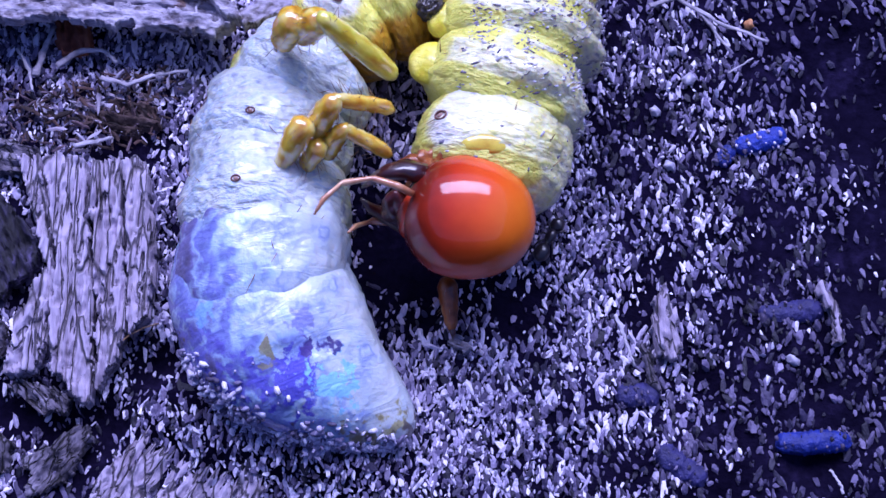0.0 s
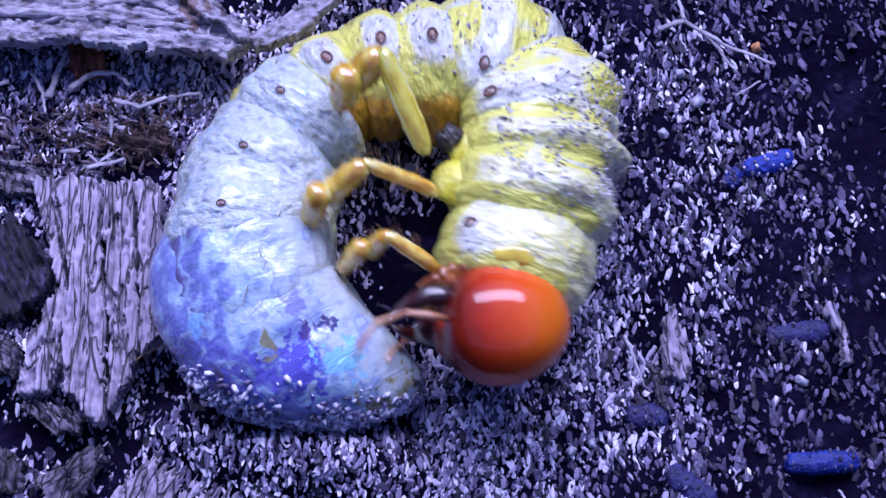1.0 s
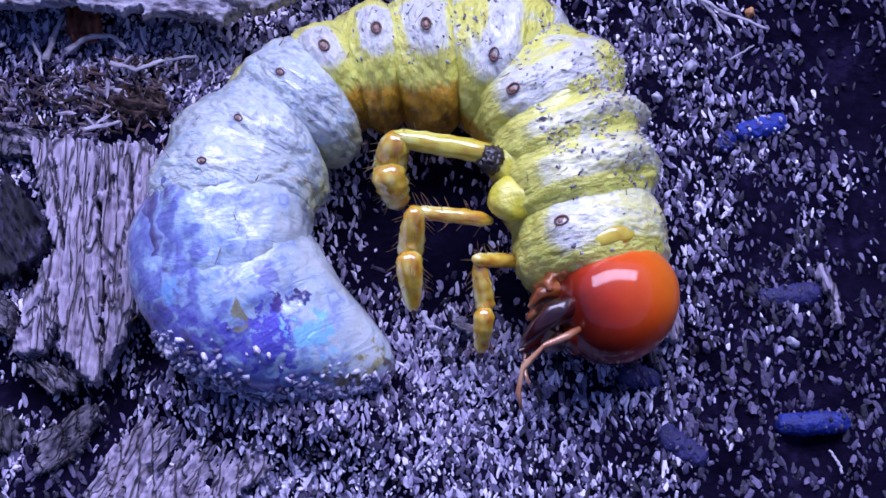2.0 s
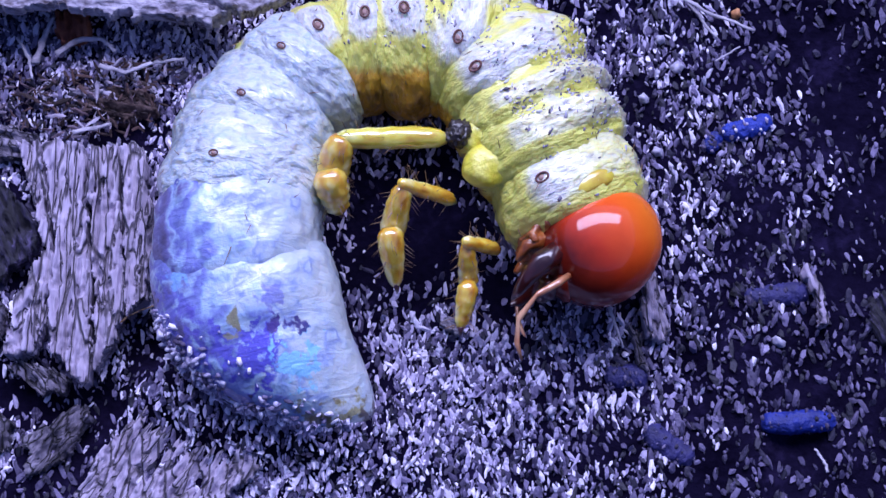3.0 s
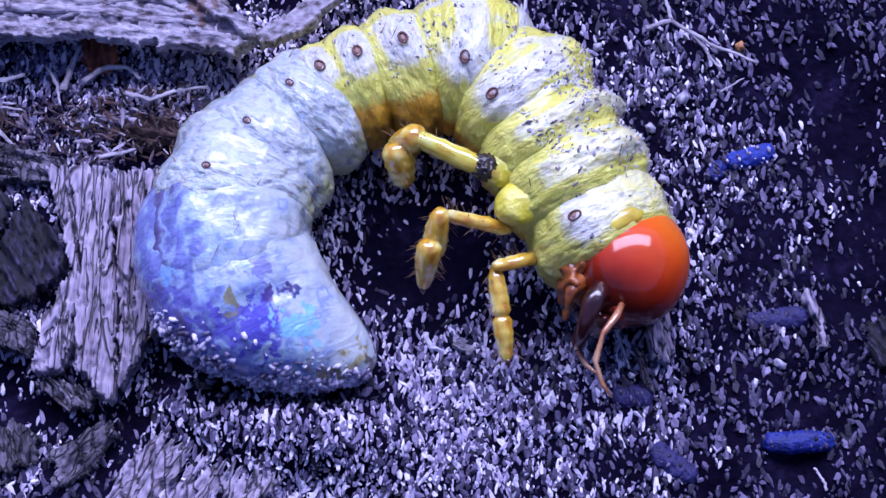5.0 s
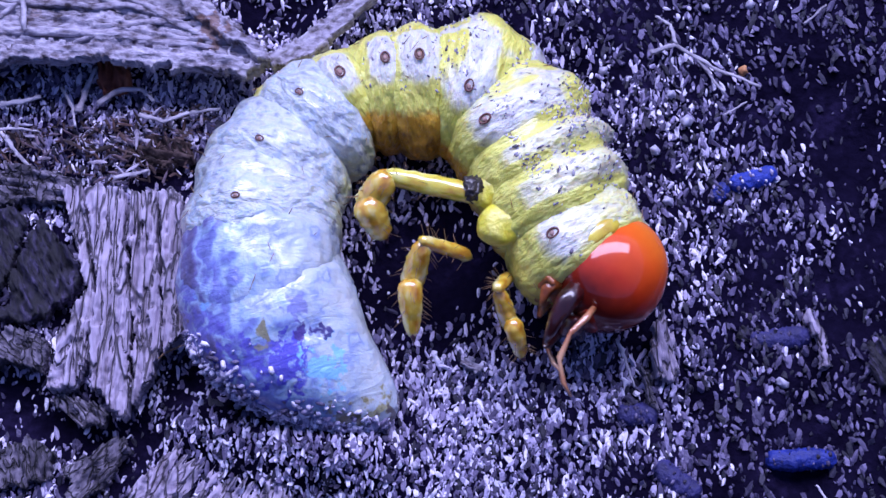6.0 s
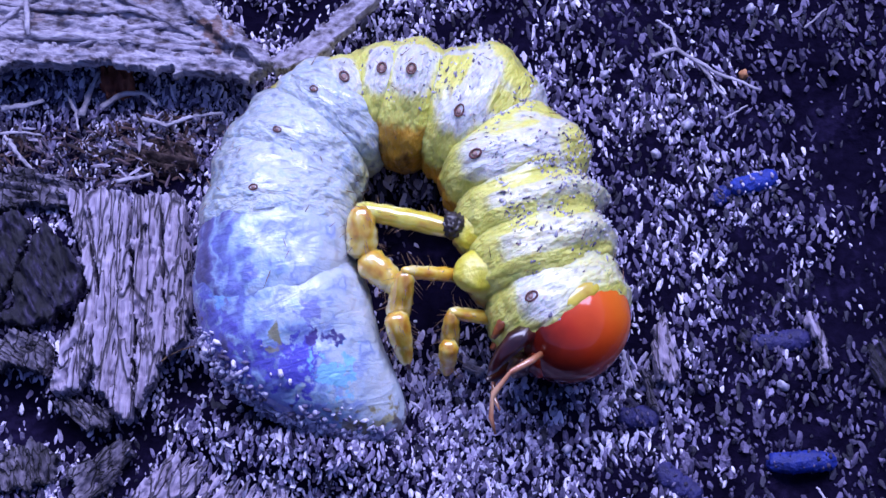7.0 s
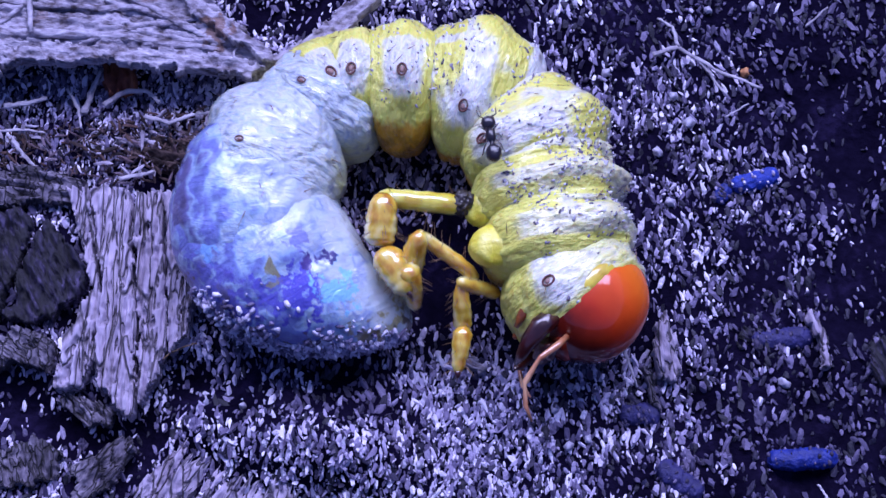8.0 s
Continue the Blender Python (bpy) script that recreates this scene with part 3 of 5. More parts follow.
flake("wood_crumb", [(-24.8, -9.9), (-22.9, -9.9), (-21.2, -11.0), (-20.9, -12.0), (-22.7, -12.0), (-24.2, -10.9)], 0.0, 0.7, DIM_WOOD, "broken fibrous end below the chip", "wood chip", 50, 44, rough=0.5, crack=0.7)
flake("wood_crumb", [(27.6, -6.2), (30.5, -6.2), (30.2, -9.6), (28.0, -9.6), (27.1, -8.1)], 0.0, 0.7, DARK_WOOD, "dull grey wood piece on dark soil", "wood chip", 30, 45, rough=0.4)
flake("wood_crumb", [(18.5, -6.2), (19.6, -5.2), (20.7, -5.4), (19.9, -6.6), (18.8, -7.1)], 0.0, 0.5, DARK_WOOD, "small violet grey wood crumb", "wood chip", 60, 46, rough=0.3)


def stalk(name, points, radius, z, label, material=STALK):
    """A dry stem lying over the soil."""
    bm = bmesh.new()
    path, rad = [], []
    for (a, b) in zip(points, points[1:]):
        for k in range(5):
            f = k / 5
            path.append((a[0] + (b[0] - a[0]) * f + 0.12 * noise.noise(Vector((len(path) * 0.7, 1, z))), a[1] + (b[1] - a[1]) * f, z + 0.15 * noise.noise(Vector((len(path) * 0.5, 5, z)))))
    path.append((*points[-1], z))
    rad = [radius * (0.85 - 0.35 * i / len(path)) for i in range(len(path))]
    tube(bm, path, rad, 8, 0.55, 0.7)
    return tagged(part(name, bm, material, None, label), "", "twig")


stalk("twig", [(14.3, 14.0), (16.1, 14.6), (18.5, 12.9), (21.7, 11.4)], 0.2, 0.75, "thin pale dry twig on dark soil")
stalk("twig", [(16.1, 14.6), (15.8, 16.2), (14.8, 16.8)], 0.16, 0.7, "short pale forked twig end")
stalk("twig", [(17.6, 13.5), (18.5, 12.0), (19.2, 10.9)], 0.16, 0.7, "short side shoot of a pale twig")
stalk("twig", [(19.0, 9.3), (20.7, 10.3)], 0.09, 0.7, "fine straight straw on the soil")
stalk("twig", [(25.0, 16.2), (26.7, 17.7)], 0.12, 0.7, "fine pale straw on the soil")
stalk("straw", [(11.2, -6.4), (11.7, -7.7), (12.2, -9.6)], 0.14, 0.8, "thin pale curved straw below the splinter")
stalk("straw", [(-24.4, 9.5), (-24.0, 11.4), (-23.4, 12.9)], 0.3, 0.8, "flat pale straw between wood pieces")
stalk("straw", [(-23.1, 10.1), (-21.6, 11.2), (-20.1, 11.1), (-19.3, 10.3)], 0.26, 0.9, "curved pale plant fibre on litter")
stalk("straw", [(-29.2, 7.8), (-28.4, 6.7), (-27.3, 5.5)], 0.2, 0.8, "short pale bent fibre on litter")
stalk("straw", [(-29.9, 10.1), (-28.3, 10.3), (-27.0, 10.7)], 0.25, 0.8, "broad pale straw lying flat")
stalk("straw", [(-14.1, 11.4), (-14.0, 12.9), (-13.8, 14.2)], 0.12, 3.3, "thin pale fibre hanging from the bark")
stalk("straw", [(-30.1, 8.2), (-28.1, 8.3), (-26.8, 8.0)], 0.13, 0.9, "short pale straw over rotten litter")
stalk("straw", [(-20.3, 9.3), (-18.6, 8.8), (-16.7, 9.5), (-14.8, 9.7)], 0.2, 0.9, "pale bent straw beside the bark")
stalk("straw", [(-25.7, 11.4), (-24.8, 9.9), (-24.5, 8.4)], 0.14, 0.8, "short pale straw on dark soil")
stalk("straw", [(-21.7, 4.7), (-20.3, 5.0), (-19.3, 5.2)], 0.2, 0.9, "stubby pale straw by the wood chip")
stalk("straw", [(23.8, -17.2), (23.7, -16.5), (23.2, -15.8)], 0.12, 0.6, "short straw near a blue pellet")
stalk("straw", [(-18.3, -8.1), (-16.9, -7.1), (-15.8, -6.8)], 0.06, 1.2, "fine dark root hair over a hollow", BRISTLE)
stalk("straw", [(-28.5, 21.3), (-28.3, 18.2), (-27.7, 14.2)], 0.3, 3.7, "pale straw lying across the bark slab")


def pellet(at_, size, turn, material, label, sink=0.7):
    """A rough, crumbling cylinder of blue bait with soil grains stuck to it."""
    rng = random.Random(int(at_[0] * 10))
    length, r = size
    bm = bmesh.new()
    rings, sides = 34, 26
    rows = []
    for i in range(rings):
        f = i / (rings - 1) * 2 - 1
        taper = (1 - abs(f) ** 7) ** 0.5 if abs(f) < 1 else 0.25
        row = []
        for k in range(sides):
            a = 2 * math.pi * k / sides
            q = Vector((f * length * 1.1, math.cos(a) * 1.3, math.sin(a) * 1.3)) + Vector((at_[0], 0, 0))
            lump = 1 + 0.16 * noise.noise(q * 1.3) + 0.16 * noise.noise(q * 3.1) + 0.1 * noise.noise(q * 6.5)
            row.append(bm.verts.new((f * length / 2 * (1 + 0.06 * noise.noise(Vector((k, turn, 3)) * 0.6)), math.cos(a) * r * taper * lump + 0.14 * noise.noise(Vector((f * 2, turn, 0))), math.sin(a) * r * 0.9 * taper * lump)))
        rows.append(row)
    for p, q in zip(rows, rows[1:]):
        for k in range(sides):
            bm.faces.new((p[k], p[(k + 1) % sides], q[(k + 1) % sides], q[k]))
    bm.faces.new(rows[0][::-1])
    bm.faces.new(rows[-1])
    ob = tagged(part("pellet", bm, material, None, label), "", "pellet", "pellets on the soil")
    bm = bmesh.new()
    for k in range(34):
        f, a, d = rng.uniform(-0.55, 0.55), rng.uniform(-0.5, 3.6), 0.05 + 0.09 * rng.random() ** 2
        blob(bm, (f * length, math.cos(a) * r * 1.02, math.sin(a) * r * 0.95), (d, d * rng.uniform(1, 2.4), d), 1, 0.6, 2.0)
    tagged(part("clinging_soil", bm, GRAIN if sink > 0.3 else DARK_CRUMB, ob, "soil grains stuck to the pellet"), "", "", "", "stuff")
    ob.matrix_basis = pose(at_[0] * MM, at_[1] * MM, (r * sink) * MM, 0, 0, turn)
    return ob


pellet((20.8, 4.8), (3.3, 0.62), 14, BLUE, "bright blue crumbling pellet on dark soil", 0.45)
pellet((18.6, 3.9), (1.5, 0.5), 50, DEEP_BLUE, "dark blue pellet crumb beside a bright one", 0.2)
pellet((22.5, -14.1), (4.4, 0.66), 3, DEEP_BLUE, "deep blue granular pellet sunk in dark soil", 0.25)
pellet((21.8, -6.2), (4.0, 0.7), 6, DULL_BLUE, "faded dull blue pellet crusted with soil", 0.0)
pellet((14.7, -15.4), (3.4, 0.75), -35, DULL_BLUE, "dark blue pellet half sunk in soil", -0.1)
pellet((12.4, -11.2), (2.6, 0.7), 0, DULL_BLUE, "dark blue pellet half covered by grains", -0.1)


def pebble(at_, size, material=PEBBLE, label="small rounded pale quartz grain on the soil"):
    bm = bmesh.new()
    blob(bm, (0, 0, 0), [v * 0.7 for v in size], 2, 0.9, 1.8)
    ob = tagged(part("pebble", bm, material, None, label), "", "pebble", "pale grains")
    ob.matrix_basis = pose(at_[0] * MM, at_[1] * MM, (ground_height(*at_) + size[2] * 0.8) * MM, 0, 0, at_[0] * 40)


for spot, size in (((7.8, -13.3), (0.34, 0.46, 0.3)), ((11.1, 12.8), (0.42, 0.4, 0.3)), ((15.7, 11.1), (0.42, 0.42, 0.35)), ((21.5, 17.9), (0.4, 0.45, 0.3)), ((8.0, -9.4), (0.26, 0.3, 0.25)),
                   ((7.0, -11.0), (0.28, 0.36, 0.25)), ((9.0, -12.9), (0.28, 0.4, 0.25)), ((18.4, 17.7), (0.35, 0.4, 0.3)), ((21.7, -9.2), (0.6, 0.35, 0.3)), ((14.4, 6.9), (0.4, 0.5, 0.3)),
                   ((15.1, 3.3), (0.4, 0.5, 0.3)), ((16.6, 9.0), (0.5, 0.6, 0.35)), ((-1.6, -14.7), (0.35, 0.3, 0.28)), ((-12.7, -10.9), (0.3, 0.3, 0.3))):
    pebble(spot, size)
pebble((20.7, 12.9), (0.45, 0.4, 0.4), ORANGE_BIT, "tiny orange crumb on dark soil")

# ---- the grub ----
grub = tagged(new("beetle_grub"), "curled white and yellow chafer grub with an orange head, on soil", "grub")
grub.location = (*[v * MM for v in (-1.65, 1.64)], 0)


def ease(low, high, x):
    """A smooth step from 0 at low to 1 at high."""
    x = max(0.0, min(1.0, (x - low) / (high - low)))
    return x * x * (3 - 2 * x)


def segment(name, ry, rz, half, wedge, material, label, folds=2, spiracle=None, bulge=0.0, seed=0, taper=0.0, dent=0.05, bristles=10, specks=0, style="rear"):
    """A puffed body ring; x towards the head, y towards the back, z towards the upper flank."""
    rng = random.Random(seed)
    bm = bmesh.new()
    nu, nv = 56, 104

    def at_skin(u, v, lift=0.0):
        back, flank = math.cos(v), math.sin(v)
        r = (1 - abs(u) ** 2.8) ** 0.5 if abs(u) < 1 else 0
        r *= 1 + taper * u
        wave = math.cos(math.pi * folds * u + 0.4 * math.sin(v * 3))
        fold = 1 + dent * max(0, 0.35 + back) * wave * (0.75 + 0.35 * math.cos(4.3 * v + seed))
        side = math.exp(-((math.atan2(math.sin(v - SIDE), math.cos(v - SIDE))) / 0.42) ** 2) * math.exp(-(u / (0.3 if style == "middle" else 0.5)) ** 2)
        belly = 1 - 0.1 * max(0, -back) ** 2
        q = Vector((u * 2.2, back * 1.6, flank * 1.6)) + Vector((seed * 7.3, 0, 0))
        wrinkle = 0.045 * noise.noise(q * 1.3) + 0.032 * noise.noise(q * 3.1) + 0.016 * noise.noise(Vector((q.x * 1.8, q.y, q.z)) * 5.5) + (0.0 if style == "rear" else 0.013 * noise.noise(Vector((q.x * 1.6, q.y, q.z)) * 11))
        k = r * (fold + bulge * side + wrinkle) * belly
        return Vector((u * half * (1 + wedge * back), back * (ry * k + lift), flank * (rz * k + lift)))

    SIDE = math.pi / 2 if spiracle is None else math.acos(max(-1, min(1, spiracle / ry)))
    def tones(u, v):
        """How yellow the skin is, and how far down the brown belly with its painted shade, at a place on the ring."""
        w = v if v < 4.3 else v - 2 * math.pi
        valley = 0.5 - 0.5 * math.cos(math.pi * folds * u + 0.4 * math.sin(v * 3))
        rough = noise.noise(Vector((u * 1.7 + seed * 3.1, math.cos(v) * 2.2, math.sin(v) * 2.2)))
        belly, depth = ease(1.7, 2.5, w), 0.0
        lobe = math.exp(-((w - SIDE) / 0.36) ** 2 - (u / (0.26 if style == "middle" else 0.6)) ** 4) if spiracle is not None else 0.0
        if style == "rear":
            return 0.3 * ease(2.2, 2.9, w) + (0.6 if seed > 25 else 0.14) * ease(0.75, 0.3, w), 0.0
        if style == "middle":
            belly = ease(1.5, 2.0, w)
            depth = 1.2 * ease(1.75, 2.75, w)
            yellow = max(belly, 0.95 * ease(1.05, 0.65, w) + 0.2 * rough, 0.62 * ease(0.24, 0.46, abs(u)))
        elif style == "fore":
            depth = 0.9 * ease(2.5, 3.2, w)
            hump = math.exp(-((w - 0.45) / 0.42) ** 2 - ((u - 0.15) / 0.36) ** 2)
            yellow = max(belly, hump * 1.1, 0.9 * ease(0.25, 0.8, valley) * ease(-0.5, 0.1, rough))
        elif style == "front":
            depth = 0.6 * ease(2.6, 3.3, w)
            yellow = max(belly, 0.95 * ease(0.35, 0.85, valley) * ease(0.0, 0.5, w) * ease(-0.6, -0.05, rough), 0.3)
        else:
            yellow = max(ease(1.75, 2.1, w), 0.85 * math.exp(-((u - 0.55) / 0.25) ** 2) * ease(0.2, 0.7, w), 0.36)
        return yellow * (1 - 0.85 * lobe), depth

    us = [-math.cos(math.pi * i / nu) for i in range(nu + 1)]
    told = [tones(u, 2 * math.pi * j / nv) for u in us[1:-1] for j in range(nv)] + [tones(-1, 0), tones(1, 0)]
    rows = [[bm.verts.new(at_skin(u, 2 * math.pi * j / nv)) for j in range(nv)] for u in us[1:-1]]
    for a, b in zip(rows, rows[1:]):
        for j in range(nv):
            bm.faces.new((a[j], a[(j + 1) % nv], b[(j + 1) % nv], b[j]))
    for row, u in ((rows[0], -1), (rows[-1], 1)):
        pole = bm.verts.new((u * half, 0, 0))
        for j in range(nv):
            bm.faces.new((row[j], row[(j + 1) % nv], pole))
    ob = part(name, bm, material, grub, label)
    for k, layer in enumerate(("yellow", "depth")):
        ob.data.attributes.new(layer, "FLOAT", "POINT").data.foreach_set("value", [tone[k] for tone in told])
    if spiracle is not None:
        bm = bmesh.new()
        centre = at_skin(0.0, SIDE)
        out = Vector((0, math.cos(SIDE), math.sin(SIDE)))
        up = Vector((1, 0, 0))
        across = out.cross(up)
        wide = 0.68 if material is SKIN_REAR else 1.0
        ring = [centre + up * 0.26 * wide * math.cos(a) + across * 0.38 * wide * math.sin(a) + out * 0.02 for a in [2 * math.pi * i / 20 for i in range(21)]]
        tube(bm, ring, [0.075 * wide] * len(ring), 7)
        part("spiracle", bm, SPIRACLE, ob, "brown ring-shaped breathing pore")
        bm = bmesh.new()
        blob(bm, centre - out * 0.04, (0.18 * wide, 0.24 * wide, 0.1), 2, 0.1)
        part("pore_plate", bm, PORE, ob, "pinkish brown centre of the pore")
    if bristles:
        bm = bmesh.new()
        for k in range(bristles):
            u, v = rng.uniform(-0.6, 0.6), rng.uniform(0.05, 3.3)
            a, b = at_skin(u, v, -0.05), at_skin(u + rng.uniform(-0.2, 0.2), v + rng.uniform(-0.12, 0.12), rng.uniform(0.1, 0.5))
            tube(bm, [a, a.lerp(b, 0.6), b], [0.032, 0.024, 0.01], 5)
        part("bristles", bm, BRISTLE, ob, "short stiff brown hairs")
    if specks:
        bm = bmesh.new()
        for k in range(specks):
            u, v = rng.uniform(-0.75, 0.75), rng.uniform(-0.3, 1.9)
            if noise.noise(Vector((u * 1.5 + seed, v * 2.4, 5))) < rng.uniform(-0.35, 0.3):
                continue
            s = 0.026 + 0.085 * rng.random() ** 2
            blob(bm, at_skin(u, v, 0.0), (s * 0.9, s * rng.uniform(1.2, 2.8), s * 0.55), 1, 0.8, 2.0, Matrix.Rotation(rng.gauss(0.4, 0.5), 3, "Z"))
        tagged(part("clinging_soil", bm, DIRT, ob, "grey soil crumbs sticking to the skin"), "", "", "", "stuff")
    return ob


def build_tail():
    """The smooth swollen end: a bent, tapering sac in one piece; x towards the head, y towards the back."""
    rng = random.Random(77)
    bm = bmesh.new()
    nu, nv = 56, 64

    def at_skin(f, v, lift=0.0):
        x = 9.0 - 16.6 * f
        mid = Vector((x, 0.4 - 0.045 * min(0, x - 3) ** 2, -0.03 * min(0, x) ** 2))
        slope = 0.09 * -min(0, x - 3)
        d = Vector((-1, -slope, 0)).normalized()
        side = Vector((-d.y, d.x, 0)) * -1
        if side.y < 0:
            side = -side
        g = min(1, -x / 7.6)
        r = 5.4 * math.sqrt(max(0, 1 - (x / 9.0) ** 2.4)) if x > 0 else 5.4 * math.sqrt(max(0, 1 - g ** 2.5)) * (1 - 0.42 * g)
        q = Vector((x * 0.35, math.cos(v), math.sin(v)))
        r *= 1 + 0.04 * noise.noise(q * 1.4) + 0.025 * noise.noise(q * 3.3) + 0.012 * noise.noise(q * 7)
        r -= 0.55 * math.exp(-((x + 2.4) / 0.8) ** 2 - ((v - 1.75) / 0.13) ** 2) + 0.3 * math.exp(-((x + 1.6 + 1.2 * (v - 1.2)) / 0.35) ** 2 - ((v - 1.3) / 0.5) ** 2)
        r += lift
        return mid + side * math.cos(v) * r + Vector((0, 0, 1)) * math.sin(v) * r * 0.88

    rows = [[bm.verts.new(at_skin(0.5 - 0.5 * math.cos(math.pi * i / nu), 2 * math.pi * j / nv)) for j in range(nv)] for i in range(1, nu)]
    for a, c in zip(rows, rows[1:]):
        for j in range(nv):
            bm.faces.new((a[j], a[(j + 1) % nv], c[(j + 1) % nv], c[j]))
    bm.faces.new(rows[0])
    bm.faces.new(rows[-1][::-1])
    # violet and ochre blotches; the cyan ones are reflected sheen put into colour
    marks = [(at_skin(0.46, 0.55), 2.0, (0.16, 0.15, 0.5), 0.85), (at_skin(0.58, 0.55), 1.9, (0.15, 0.13, 0.5), 0.9), (at_skin(0.7, 1.1), 1.9, (0.13, 0.11, 0.54), 1.0), (at_skin(0.64, 1.0), 1.2, (0.15, 0.13, 0.55), 0.9),
             (at_skin(0.4, 0.9), 0.7, (0.25, 0.42, 0.75), 0.9), (at_skin(0.79, 1.42), 1.25, (0.3, 0.58, 0.8), 1.0), (at_skin(0.6, 1.75), 0.8, (0.24, 0.24, 0.58), 0.8),
             (at_skin(0.69, 1.78), 0.62, (0.06, 0.04, 0.18), 0.95), (at_skin(0.665, 1.62), 0.4, (0.08, 0.05, 0.22), 0.95), (at_skin(0.595, 1.25), 0.55, (0.26, 0.24, 0.1), 0.9),
             (at_skin(0.62, 1.1), 0.4, (0.3, 0.28, 0.12), 0.8), (at_skin(0.96, 1.2), 1.1, (0.36, 0.32, 0.1), 0.8)]
    marks += [(at_skin(0.4 + 0.085 * k, -0.05), 1.5, (0.12, 0.095, 0.1), 0.85) for k in range(8)] + [(at_skin(0.9, 0.5), 1.2, (0.24, 0.2, 0.1), 0.8)]
    skin = surface("skin_tail_end", TAIL_HUES, rough=0.25, grain=1000, coarse=380, bump=0.7, sss=0.25, by="tail", gloss=0.08, coat=0.6, weight=0.3, creases=0.9, stains=marks)
    ob = part("tail_sac", bm, skin, grub, "swollen translucent bluish tail with violet blotches, crusted with soil")
    bm = bmesh.new()
    for k in range(2800):
        f = rng.uniform(0.42, 0.99)
        v = rng.gauss(-0.12 + 0.55 * (f - 0.42), 0.3)
        if noise.noise(Vector((f * 9, v * 2.5, 3))) < rng.uniform(-0.3, 0.25):
            continue
        s = 0.05 + 0.16 * rng.random() ** 2
        blob(bm, at_skin(f, v, 0.05), (s, s * rng.uniform(1.0, 2.6), s), 1, 0.7, 2.0, Matrix.Rotation(rng.uniform(0, 3), 3, "Z"))
    tagged(part("clinging_soil", bm, GRAIN, ob, "soil grains sticking to the tail"), "", "", "", "stuff")
    return ob


RING = [  # half height, half breadth, half length, wedge, spiracle, folds, crumbs, crease, style
    (5.1, 4.6, 5.7, 0.14, None, 1, 0, 0.03, "rear"),
    (5.2, 4.7, 5.2, 0.28, 1.3, 3, 0, 0.03, "rear"), (5.0, 4.4, 4.0, 0.35, 1.0, 3, 0, 0.04, "rear"), (4.6, 4.1, 3.3, 0.35, 0.9, 2, 0, 0.05, "rear"), (3.8, 3.7, 2.6, 0.35, 0.4, 2, 4, 0.045, "middle"),
    (4.2, 3.8, 2.7, 0.35, 0.5, 2, 12, 0.045, "middle"), (4.7, 4.1, 3.2, 0.3, 0.4, 2, 40, 0.045, "middle"), (5.1, 4.4, 3.6, 0.3, -1.5, 2, 110, 0.06, "fore"), (5.1, 4.6, 3.6, 0.3, -2.1, 2, 190, 0.07, "fore"),
    (5.1, 4.7, 3.2, 0.2, None, 3, 190, 0.1, "front"), (5.1, 4.7, 3.2, 0.12, None, 2, 130, 0.09, "front"), (4.8, 4.3, 3.7, 0.1, -1.6, 1, 16, 0.04, "collar")]
SKINS = [SKIN_TAIL, SKIN_REAR, SKIN_REAR, SKIN_REAR, SKIN_MID, SKIN_MID, SKIN_MID, SKIN_MID, SKIN_FRONT, SKIN_FRONT, SKIN_FRONT, SKIN_FRONT]
segments = [build_tail()]
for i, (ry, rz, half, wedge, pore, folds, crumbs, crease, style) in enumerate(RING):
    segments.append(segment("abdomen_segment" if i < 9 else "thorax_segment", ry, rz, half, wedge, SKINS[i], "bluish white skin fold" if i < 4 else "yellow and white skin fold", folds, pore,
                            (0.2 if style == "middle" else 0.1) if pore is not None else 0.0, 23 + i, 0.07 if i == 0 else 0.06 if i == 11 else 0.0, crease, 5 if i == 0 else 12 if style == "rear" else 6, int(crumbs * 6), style))


